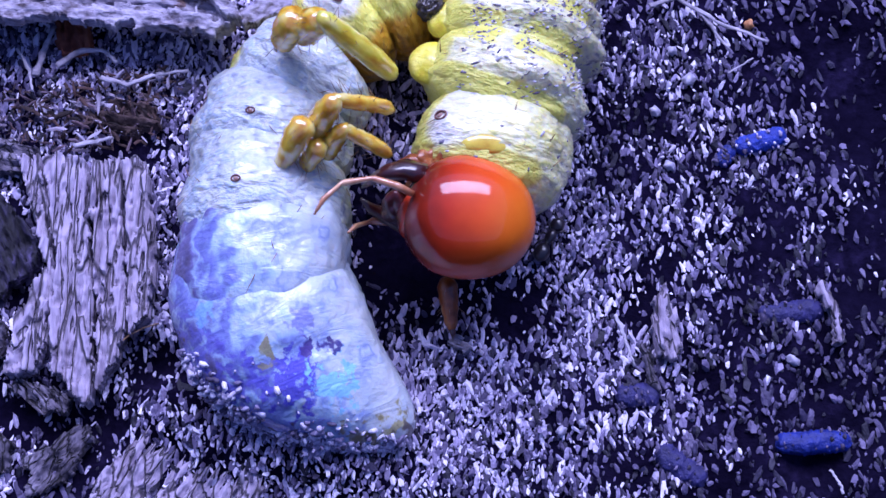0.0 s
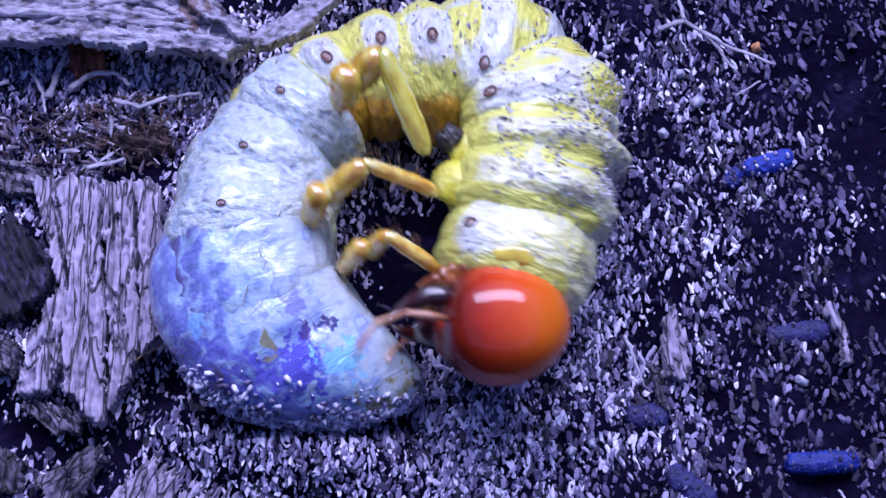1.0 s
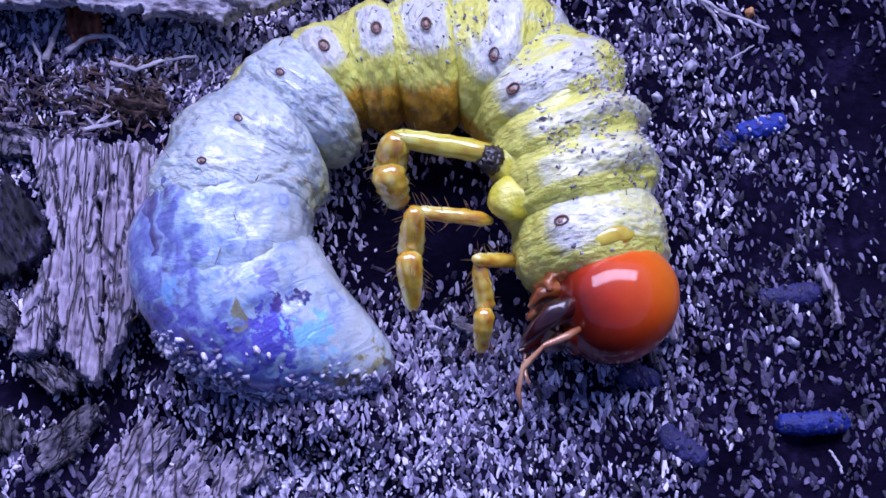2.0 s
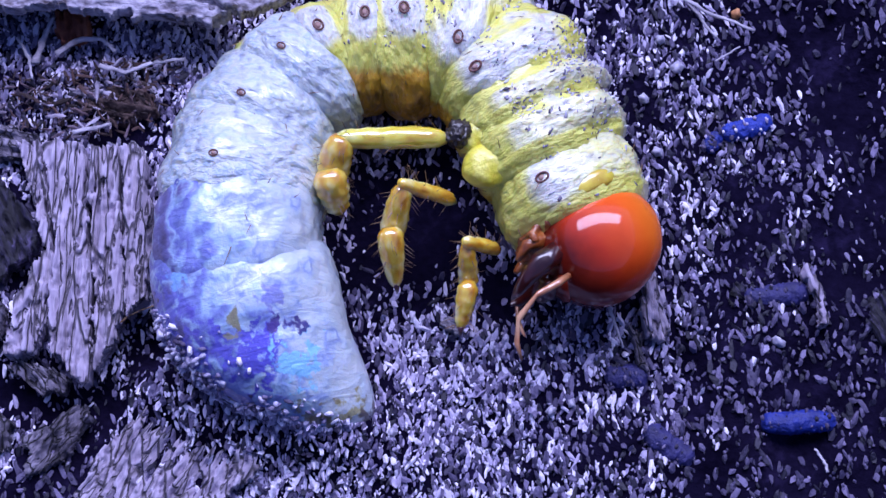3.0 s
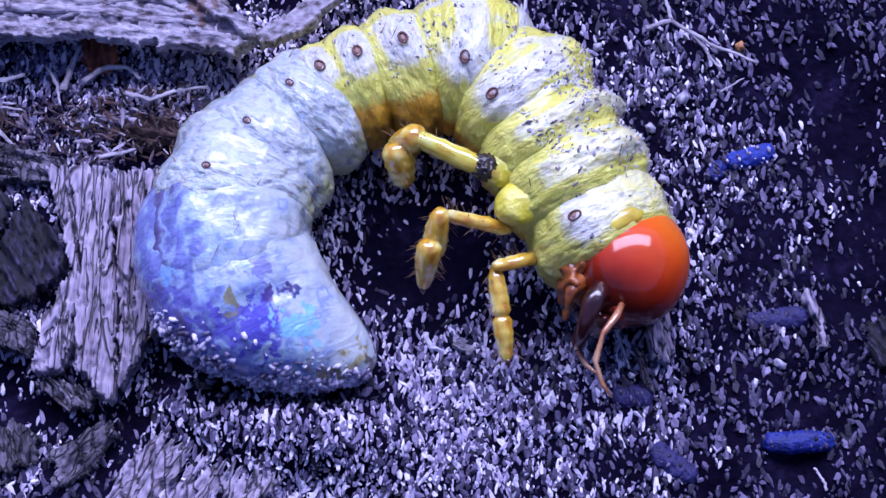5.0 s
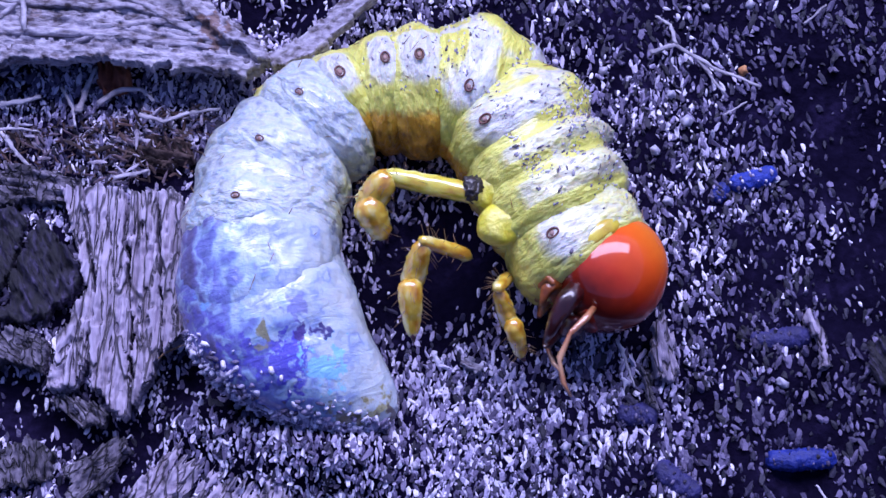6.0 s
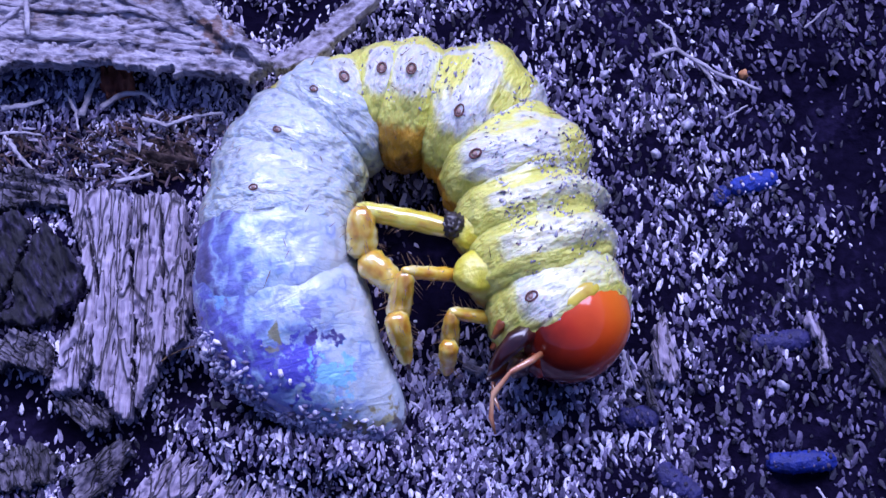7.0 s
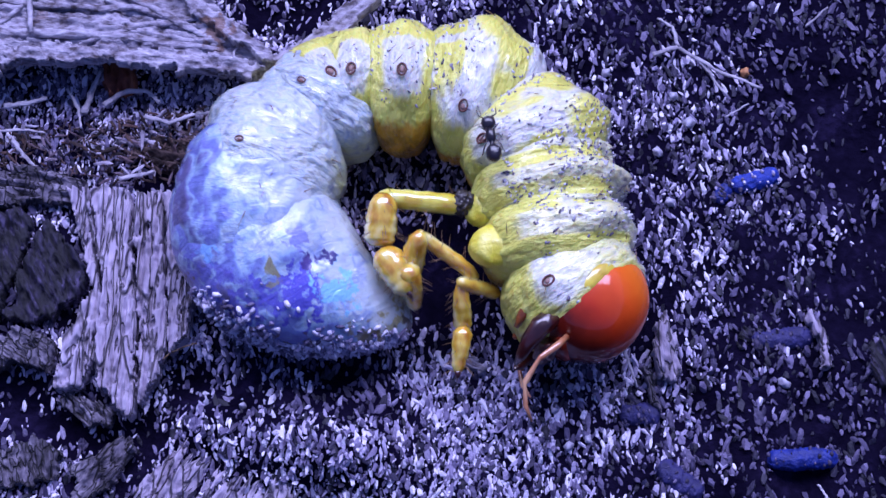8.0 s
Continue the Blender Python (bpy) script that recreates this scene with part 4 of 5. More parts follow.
def build_head():
    """An orange capsule; x towards the jaws, y towards the brow, z towards the upper cheek."""
    bm = bmesh.new()
    made = bmesh.ops.create_icosphere(bm, subdivisions=5, radius=1.0)["verts"]
    for v in made:
        x, y, z = v.co
        k = 1 + 0.02 * noise.noise(v.co * 1.5)
        v.co = Vector((x * 3.95, y * 3.5, z * 3.6)) * k
        if x > 0.35:
            v.co.x *= 1 - 0.1 * (x - 0.35)
    ob = part("head", bm, HEAD_SHELL, grub, "glossy orange head capsule")
    bm = bmesh.new()
    blob(bm, (3.0, 0.7, 0), (0.8, 1.0, 1.7), 4, 0.1)
    part("clypeus", bm, HEAD_SHELL, ob, "orange plate above the jaws")
    bm = bmesh.new()
    blob(bm, (4.0, 0.3, 0), (0.8, 0.7, 1.3), 4, 0.25)
    part("labrum", bm, JAW, ob, "dark red upper lip")
    for side in (-1, 1):
        bm = bmesh.new()
        tube(bm, [(2.6, -0.6, side * 2.3), (3.8, -0.6, side * 2.3), (4.8, -0.5, side * 1.9), (5.6, -0.3, side * 1.2), (6.1, -0.2, side * 0.5)], [0.6, 0.65, 0.5, 0.34, 0.1], 14, 0.75, 0.3)
        part("mandible", bm, JAW, ob, "dark curved jaw")
        path = [(3.0, 0.9, side * 2.2), (3.9, 1.0, side * 2.7), (5.2, 0.9, side * 2.8), (5.35, 0.9, side * 2.8), (6.8, 1.3, side * 2.4), (6.95, 1.4, side * 2.4), (7.7, 2.3, side * 1.9), (8.0, 3.2, side * 1.5)]
        if side < 0:
            path = [(x * 0.8, y - 1.6, z) for x, y, z in path]
        bm = bmesh.new()
        tube(bm, path, [0.2, 0.23, 0.19, 0.13, 0.21, 0.13, 0.16, 0.07], 10)
        part("antenna", bm, FEELER, ob, "jointed pale amber feeler")
        bm = bmesh.new()
        tube(bm, [(2.6, -2.0, side * 1.4), (3.7, -2.1, side * 1.5), (4.6, -1.8, side * 1.1)], [0.5, 0.4, 0.15], 9, 1.0, 0.4)
        part("palp", bm, MAXILLA, ob, "reddish mouth feeler")
    bm = bmesh.new()
    blob(bm, (2.3, -2.2, 0), (1.5, 1.2, 2.2), 4, 0.45, 1.6)
    part("maxilla", bm, MAXILLA, ob, "dark red lower mouthparts")
    return ob


head = build_head()
bm = bmesh.new()
tube(bm, [(1.5, -0.9, 4.02), (1.4, -0.4, 4.03), (1.3, 0.2, 4.0), (1.2, 0.8, 3.92), (1.12, 1.45, 3.76), (1.05, 2.05, 3.54), (1.0, 2.6, 3.28)], [0.14, 0.46, 0.64, 0.72, 0.7, 0.56, 0.15], 16, 0.66, 0.3)
part("side_plate", bm, PLATE, segments[12], "glossy yellow horny plate on the side of the thorax")


def leg_piece(name, length, r0, r1, hairs, seed, claw=False):
    """A leg joint lying along x, centred on its middle."""
    rng = random.Random(seed)
    bm = bmesh.new()
    n = 15
    path = [(length * (i / (n - 1) - 0.5) * 1.08, 0, 0.12 * math.sin(i * 0.4)) for i in range(n)]
    radii = [(r0 + (r1 - r0) * i / (n - 1)) * (1 + 0.16 * math.sin(i / (n - 1) * math.pi) + 0.05 * math.sin(i * 2.1 + seed) - (0.45 if i in (0, n - 1) else 0.16 if i in (1, n - 2) else 0)) for i in range(n)]
    tube(bm, path, radii, 16, 0.95, 0.15)
    ob = part(name, bm, AMBER, grub, "amber translucent leg joint with stiff hairs")
    bm = bmesh.new()
    for k in range(hairs):
        x, a = rng.uniform(-0.45, 0.5) * length, rng.uniform(0, 2 * math.pi)
        r = r0 + (r1 - r0) * (x / length + 0.5)
        b = Vector((x, math.cos(a) * r * 0.9, math.sin(a) * r * 0.9))
        tip = b + Vector((rng.uniform(0.2, 0.8), math.cos(a) * 0.75, math.sin(a) * 0.75))
        tube(bm, [b, b.lerp(tip, 0.6), tip], [0.022, 0.016, 0.006], 5)
    part("hairs", bm, BRISTLE, ob, "stiff brown leg hairs")
    if claw:
        bm = bmesh.new()
        tube(bm, [(length * 0.48, 0, 0), (length * 0.6, 0.05, -0.05), (length * 0.72, 0.02, -0.3)], [0.22, 0.15, 0.03], 8)
        part("claw", bm, JAW, ob, "dark pointed claw")
    return ob


LEG = [((6.0, 0.6, 0.55), (3.0, 0.75, 0.95), (2.9, 1.0, 0.62)), ((4.6, 0.42, 0.38), (3.4, 0.55, 0.75), (3.4, 0.8, 0.42)), ((3.4, 0.4, 0.38), (2.9, 0.42, 0.58), (2.7, 0.62, 0.36))]
for ring, place_, size_ in ((segments[10], (0.75, -3.7, 2.0), (1.1, 1.1, 0.9)), (segments[11], (0.3, -3.75, 1.85), (1.45, 1.65, 1.15))):
    bm = bmesh.new()
    blob(bm, place_, size_, 5, 0.12, 0.8)
    part("coxa", bm, COXA, ring, "yellow swollen lobe at the leg base")
# the dark wrinkled socket of the first leg
rng = random.Random(61)
bm = bmesh.new()
blob(bm, (0.45, -4.8, 2.65), (0.66, 0.66, 0.66), 4, 0.5, 1.6)
for k in range(5):
    blob(bm, (0.45 + rng.uniform(-0.5, 0.5), -4.8 + rng.uniform(-0.5, 0.45), 2.75 + rng.uniform(0.0, 0.35)), (rng.uniform(0.3, 0.55), rng.uniform(0.3, 0.55), 0.25), 3, 0.6, 1.8)
part("hip_membrane", bm, BLACK, segments[10], "black wrinkled membrane at the hip")
legs = [[leg_piece(name, *LEG[a][b], 20, 100 + a * 10 + b, b == 2) for b, name in enumerate(("femur", "tibia", "tarsus"))] for a in range(3)]


legs[0][0].data.materials[0] = THIGH
far_foot = leg_piece("tarsus", 3.0, 0.62, 0.3, 14, 141, True)
# shade under the head, put into the foot by a darker material
far_foot.data.materials[0] = MAXILLA
tagged(far_foot, "foot of the far side, coloured dark for the shade under the head")


def build_ant():
    """A tiny ant, 3 mm long; x towards its head."""
    ob = tagged(new("ant"), "tiny dark ant climbing over the grub", "ant")
    for name, centre, size in (("gaster", (-1.05, 0, 0.05), (0.62, 0.5, 0.42)), ("waist", (-0.42, 0, 0), (0.2, 0.16, 0.18)), ("mesosoma", (0.12, 0, 0.04), (0.5, 0.32, 0.3)), ("head", (0.98, 0, 0.02), (0.46, 0.46, 0.34))):
        bm = bmesh.new()
        blob(bm, centre, size, 3, 0.12)
        part(name, bm, ANT, ob)
    for side in (-1, 1):
        for root, knee, foot in ((0.42, 0.75, 1.0), (0.15, 0.1, 0.05), (-0.1, -0.6, -0.95)):
            bm = bmesh.new()
            tube(bm, [(root, side * 0.18, 0), (knee, side * 0.5, 0.1), (foot, side * 0.68, -0.35)], [0.07, 0.055, 0.03], 6)
            part("leg", bm, ANT, ob)
        bm = bmesh.new()
        tube(bm, [(1.25, side * 0.18, 0.05), (1.45, side * 0.55, 0.2), (1.95, side * 0.6, 0.0)], [0.045, 0.04, 0.03], 6)
        part("antenna", bm, ANT, ob)
    return ob


ant = build_ant()


def at(t, x, y, z, turn, dip=0, roll=0):
    """Seconds and a pose in the grub's space, from millimetres and degrees."""
    return t, pose(x * MM, y * MM, z * MM, roll, dip, turn)


def motions():
    """The grub uncurls, stretches and draws its tail in, and an ant climbs over it; every piece is rigid."""
    walk(segments[0], [
        at(0, -6.42, -10.11, 3.70, 114.4), at(0.5, -6.62, -9.47, 3.70, 120.2), at(0.8, -7.22, -8.89, 3.70, 125.1), at(1, -7.58, -8.44, 3.70, 129.8),
        at(1.2, -7.72, -8.63, 3.70, 130.6), at(1.5, -8.11, -8.51, 3.70, 131.6), at(1.7, -8.87, -8.70, 3.70, 131.2), at(2.8, -7.88, -9.76, 3.70, 107.6),
        at(3, -7.73, -9.69, 3.70, 106.5), at(3.5, -7.52, -9.65, 3.70, 104.5), at(4, -7.82, -7.79, 3.70, 120.9), at(4.2, -8.13, -6.32, 3.70, 129.4),
        at(5.3, -9.91, -7.80, 3.70, 117.1), at(5.5, -9.20, -8.26, 3.70, 115.3), at(6, -8.23, -8.00, 3.70, 112.6), at(6.5, -7.79, -8.39, 3.70, 109.6),
        at(7, -7.56, -8.03, 3.70, 108.4), at(7.5, -8.35, -6.18, 3.70, 117.1), at(7.7, -8.20, -4.90, 3.70, 120.5), at(8, -8.60, -3.95, 3.70, 126.0),
    ])
    walk(segments[1], [
        at(0, -7.35, -5.92, 4.40, 88.4), at(0.5, -7.72, -5.63, 4.40, 92.7), at(0.8, -8.37, -5.39, 4.40, 96.0), at(1, -8.78, -5.30, 4.40, 98.9),
        at(1.2, -8.87, -5.76, 4.40, 99.4), at(1.5, -9.32, -5.55, 4.40, 100.0), at(1.7, -10.00, -5.50, 4.40, 96.8), at(2.8, -8.85, -5.50, 4.40, 94.8),
        at(3, -8.57, -5.37, 4.40, 93.1), at(3.5, -8.18, -5.30, 4.40, 90.9), at(4, -8.61, -4.11, 4.40, 91.5), at(4.2, -9.19, -3.19, 4.40, 96.4),
        at(5.3, -10.64, -4.70, 4.40, 89.1), at(5.5, -9.87, -5.21, 4.40, 88.4), at(6, -9.24, -4.48, 4.40, 94.6), at(6.5, -8.76, -4.46, 4.40, 92.1),
        at(7, -8.48, -4.04, 4.40, 92.8), at(7.5, -8.99, -2.41, 4.40, 88.7), at(7.7, -9.06, -1.35, 4.40, 87.8), at(8, -10.26, -0.42, 4.40, 91.6),
    ])
    walk(segments[2], [
        at(0, -7.36, -2.42, 4.10, 87.9), at(0.5, -7.87, -2.32, 4.10, 86.4), at(0.8, -8.55, -2.35, 4.10, 89.9), at(1, -8.89, -2.60, 4.10, 87.4),
        at(1.2, -8.92, -3.32, 4.10, 85.0), at(1.5, -9.31, -3.13, 4.10, 80.7), at(1.7, -9.82, -2.97, 4.10, 75.4), at(2.8, -8.75, -2.11, 4.10, 84.7),
        at(3, -8.40, -1.94, 4.10, 85.0), at(3.5, -7.94, -1.84, 4.10, 85.1), at(4, -8.35, -1.06, 4.10, 82.7), at(4.2, -9.10, -0.54, 4.10, 82.6),
        at(5.3, -10.28, -2.18, 4.10, 74.2), at(5.5, -9.56, -2.71, 4.10, 76.1), at(6, -9.25, -1.62, 4.10, 86.0), at(6.5, -8.72, -1.24, 4.10, 87.6),
        at(7, -8.36, -0.83, 4.10, 87.4), at(7.5, -8.59, 0.55, 4.10, 82.7), at(7.7, -8.45, 1.39, 4.10, 79.5), at(8, -9.55, 1.93, 4.10, 76.0),
    ])
    walk(segments[3], [
        at(0, -7.09, 1.86, 3.70, 82.1), at(0.5, -7.52, 1.83, 3.70, 81.7), at(0.8, -8.27, 1.59, 3.70, 75.0), at(1, -8.25, 0.82, 3.70, 67.8),
        at(1.2, -8.12, -0.24, 3.70, 62.2), at(1.5, -8.22, -0.32, 3.70, 54.9), at(1.7, -8.45, -0.49, 3.70, 49.1), at(2.8, -7.74, 1.41, 3.70, 61.3),
        at(3, -7.47, 1.71, 3.70, 63.7), at(3.5, -7.14, 1.97, 3.70, 65.5), at(4, -7.57, 1.98, 3.70, 60.1), at(4.2, -8.17, 2.19, 3.70, 55.5),
        at(5.3, -8.57, 1.02, 3.70, 51.6), at(5.5, -8.06, 0.75, 3.70, 58.0), at(6, -8.45, 2.05, 3.70, 65.7), at(6.5, -7.95, 2.75, 3.70, 69.5),
        at(7, -7.53, 2.94, 3.70, 68.0), at(7.5, -7.66, 3.64, 3.70, 61.2), at(7.7, -7.49, 3.93, 3.70, 55.0), at(8, -8.49, 3.79, 3.70, 43.5),
    ])
    walk(segments[4], [
        at(0, -5.53, 5.66, 3.40, 65.3), at(0.5, -6.26, 5.71, 3.40, 66.8), at(0.8, -6.54, 5.35, 3.40, 61.4), at(1, -6.45, 4.42, 3.40, 59.9),
        at(1.2, -6.07, 3.43, 3.40, 58.0), at(1.5, -6.14, 3.21, 3.40, 56.9), at(1.7, -6.21, 2.86, 3.40, 54.7), at(2.8, -5.69, 4.52, 3.40, 54.2),
        at(3, -5.45, 4.90, 3.40, 56.0), at(3.5, -5.40, 4.91, 3.40, 59.9), at(4, -6.00, 4.55, 3.40, 57.8), at(4.2, -6.41, 4.72, 3.40, 55.7),
        at(5.3, -5.83, 4.35, 3.40, 54.2), at(5.5, -5.50, 4.35, 3.40, 54.6), at(6, -6.35, 5.37, 3.40, 55.2), at(6.5, -5.82, 5.92, 3.40, 55.4),
        at(7, -5.59, 5.85, 3.40, 56.0), at(7.5, -5.88, 5.98, 3.40, 59.3), at(7.7, -5.82, 6.16, 3.40, 62.3), at(8, -6.47, 6.45, 3.40, 64.5),
    ])
    walk(segments[5], [
        at(0, -3.08, 9.40, 3.10, 50.2), at(0.5, -3.84, 8.90, 3.10, 48.6), at(0.8, -4.44, 8.14, 3.10, 45.8), at(1, -4.41, 6.89, 3.10, 36.9),
        at(1.2, -4.10, 5.77, 3.10, 34.1), at(1.5, -4.24, 5.52, 3.10, 33.7), at(1.7, -4.30, 5.02, 3.10, 33.6), at(2.8, -4.00, 6.31, 3.10, 28.5),
        at(3, -3.92, 6.64, 3.10, 30.3), at(3.5, -4.19, 6.39, 3.10, 30.3), at(4, -5.13, 5.80, 3.10, 32.5), at(4.2, -5.38, 6.05, 3.10, 33.6),
        at(5.3, -4.28, 5.97, 3.10, 37.4), at(5.5, -3.72, 6.08, 3.10, 38.6), at(6, -4.46, 7.17, 3.10, 31.1), at(6.5, -4.19, 7.50, 3.10, 27.9),
        at(7, -4.37, 7.07, 3.10, 24.7), at(7.5, -5.20, 7.04, 3.10, 23.0, 0, 5), at(7.7, -5.26, 7.43, 3.10, 31.8, 0, 9), at(8, -5.96, 8.15, 3.10, 40.9, 0, 14),
    ])
    walk(segments[6], [
        at(0, -0.35, 11.45, 3.20, 26.3), at(0.5, -1.13, 10.90, 3.20, 23.4), at(0.8, -1.83, 9.46, 3.20, 6.0), at(1, -1.47, 7.77, 3.20, 3.1),
        at(1.2, -1.19, 6.47, 3.20, -0.0), at(1.5, -1.19, 6.33, 3.20, 1.5), at(1.7, -1.42, 5.89, 3.20, 4.9), at(2.8, -1.41, 6.73, 3.20, -2.2),
        at(3, -1.39, 7.13, 3.20, 0.0), at(3.5, -2.07, 6.57, 3.20, -6.7), at(4, -3.01, 6.21, 3.20, -1.5), at(4.2, -3.18, 6.54, 3.20, 0.5),
        at(5.3, -2.10, 6.71, 3.20, 18.0), at(5.5, -1.46, 6.97, 3.20, 18.4), at(6, -1.83, 7.83, 3.20, 2.2), at(6.5, -1.84, 7.98, 3.20, -3.5),
        at(7, -2.30, 7.38, 3.20, -10.3), at(7.5, -3.48, 7.06, 3.20, -20.1, 0, 5), at(7.7, -3.70, 7.50, 3.20, -16.1, 0, 9), at(8, -4.20, 8.28, 3.20, -9.6, 0, 14),
    ])
    walk(segments[7], [
        at(0, 2.12, 12.53, 3.50, 38.5), at(0.5, 1.52, 11.79, 3.50, 38.6), at(0.8, 1.29, 9.21, 3.50, 9.5), at(1, 1.62, 7.70, 3.50, 8.2),
        at(1.2, 2.02, 6.20, 3.50, 5.3), at(1.5, 2.23, 6.07, 3.50, 6.4), at(1.7, 2.00, 5.85, 3.50, 7.8), at(2.8, 1.02, 6.63, 3.50, 6.5),
        at(3, 1.01, 7.10, 3.50, 4.7), at(3.5, 0.30, 6.36, 3.50, -0.2), at(4, -0.08, 6.13, 3.50, 3.3), at(4.2, 0.05, 6.46, 3.50, 3.4),
        at(5.3, 0.10, 7.33, 3.50, 23.6), at(5.5, 0.66, 7.41, 3.50, 21.5), at(6, 0.36, 7.76, 3.50, 3.5), at(6.5, 0.15, 7.73, 3.50, -3.5),
        at(7, -0.39, 7.03, 3.50, -11.6), at(7.5, -1.33, 6.59, 3.50, -11.2, 0, 5), at(7.7, -1.16, 7.14, 3.50, -6.7, 0, 9), at(8, -1.00, 8.08, 3.50, -2.3, 0, 14),
    ])
    walk(segments[8], [
        at(0, 4.62, 14.22, 3.80, 2.3, 0, 3), at(0.5, 3.78, 13.62, 3.80, 4.1, 0, 3), at(0.8, 4.52, 9.91, 3.80, -14.6, 0, 3), at(1, 4.99, 8.14, 3.80, -13.1, 0, 2),
        at(1.2, 5.61, 6.39, 3.80, -12.2, 0, 1), at(1.5, 6.04, 6.13, 3.80, -9.7), at(1.7, 6.03, 5.99, 3.80, -9.8), at(2.8, 4.50, 6.99, 3.80, -11.3),
        at(3, 4.52, 7.32, 3.80, -13.0), at(3.5, 4.19, 6.34, 3.80, -16.6), at(4, 4.00, 6.17, 3.80, -14.1), at(4.2, 4.25, 6.49, 3.80, -13.6),
        at(5.3, 3.77, 8.35, 3.80, -1.6), at(5.5, 4.01, 8.36, 3.80, -0.4), at(6, 3.88, 7.73, 3.80, -15.3), at(6.5, 3.71, 7.28, 3.80, -22.3),
        at(7, 3.47, 6.16, 3.80, -27.3), at(7.5, 2.86, 5.70, 3.80, -23.3, 0, 5), at(7.7, 3.21, 6.47, 3.80, -20.8, 0, 9), at(8, 3.61, 7.72, 3.80, -16.6, 0, 14),
    ])
    walk(segments[9], [
        at(0, 7.25, 11.23, 4.35, -78.4, 0, 7), at(0.5, 6.32, 10.63, 4.35, -82.0, 0, 7), at(0.8, 6.58, 6.28, 4.35, -87.7, 0, 7), at(1, 7.50, 4.99, 4.25, -77.6, 0, 5),
        at(1.2, 8.24, 3.41, 4.15, -69.7, 0, 3), at(1.5, 8.74, 3.30, 4.00, -65.7), at(1.7, 8.84, 3.19, 4.00, -63.1), at(2.8, 7.10, 4.42, 4.00, -60.4),
        at(3, 7.11, 4.88, 4.00, -59.4), at(3.5, 7.08, 3.16, 4.00, -67.0), at(4, 7.06, 2.91, 4.00, -69.2), at(4.2, 7.52, 3.12, 4.00, -68.6),
        at(5.3, 7.09, 5.91, 4.00, -50.7), at(5.5, 7.07, 6.05, 4.00, -50.9), at(6, 6.40, 4.90, 4.00, -60.4), at(6.5, 6.12, 4.16, 4.00, -66.0),
        at(7, 5.89, 2.36, 4.00, -72.8), at(7.5, 5.93, 1.69, 4.00, -70.4, 0, 5), at(7.7, 6.47, 2.50, 4.00, -70.8, 0, 9), at(8, 7.16, 3.96, 4.00, -70.8, 0, 14),
    ])
    walk(segments[10], [
        at(0, 7.02, 8.15, 4.80, -108.3, 0, 11), at(0.5, 6.27, 7.41, 4.80, -114.3, 0, 11), at(0.8, 6.26, 3.47, 4.80, -111.6, 0, 11), at(1, 7.54, 2.05, 4.60, -97.4, 0, 8),
        at(1.2, 8.80, 0.52, 4.40, -85.0, 0, 5), at(1.5, 9.48, 0.45, 4.10, -78.6), at(1.7, 9.80, 0.33, 4.10, -74.3), at(2.8, 8.19, 2.03, 4.10, -65.7),
        at(3, 8.24, 2.51, 4.10, -65.3), at(3.5, 8.01, 0.13, 4.10, -73.7), at(4, 7.73, -0.37, 4.10, -80.4), at(4.2, 8.20, -0.17, 4.10, -80.6),
        at(5.3, 8.84, 3.23, 4.10, -57.4), at(5.5, 8.71, 3.47, 4.10, -58.2), at(6, 7.60, 2.24, 4.10, -63.4), at(6.5, 7.28, 1.35, 4.10, -68.0),
        at(7, 6.71, -0.86, 4.10, -75.9), at(7.5, 6.78, -1.68, 4.10, -77.0, 0, 5), at(7.7, 7.27, -0.88, 4.10, -79.2, 0, 9), at(8, 7.90, 0.45, 4.10, -82.6, 0, 14),
    ])
    walk(segments[11], [
        at(0, 6.15, 4.53, 5.15, -112.8, 0, 14), at(0.5, 5.12, 3.83, 5.15, -118.4, 0, 14), at(0.8, 5.17, 0.55, 5.15, -117.8, 0, 14), at(1, 6.95, -0.99, 4.85, -104.8, 0, 10),
        at(1.2, 8.81, -2.44, 4.55, -93.8, 0, 6), at(1.5, 9.81, -2.36, 4.10, -84.1), at(1.7, 10.36, -2.50, 4.10, -79.8), at(2.8, 9.14, -0.18, 4.10, -67.1),
        at(3, 9.21, 0.29, 4.10, -67.3), at(3.5, 8.70, -2.64, 4.10, -74.2), at(4, 8.13, -3.44, 4.10, -82.6), at(4.2, 8.59, -3.26, 4.10, -82.8),
        at(5.3, 10.43, 0.71, 4.10, -61.1), at(5.5, 10.23, 1.03, 4.10, -62.0), at(6, 8.68, -0.21, 4.10, -63.5), at(6.5, 8.22, -1.20, 4.10, -67.2),
        at(7, 7.43, -3.75, 4.10, -74.1), at(7.5, 7.61, -4.63, 4.10, -75.2), at(7.7, 7.97, -3.83, 4.10, -77.6), at(8, 8.43, -2.77, 4.10, -82.0),
    ])
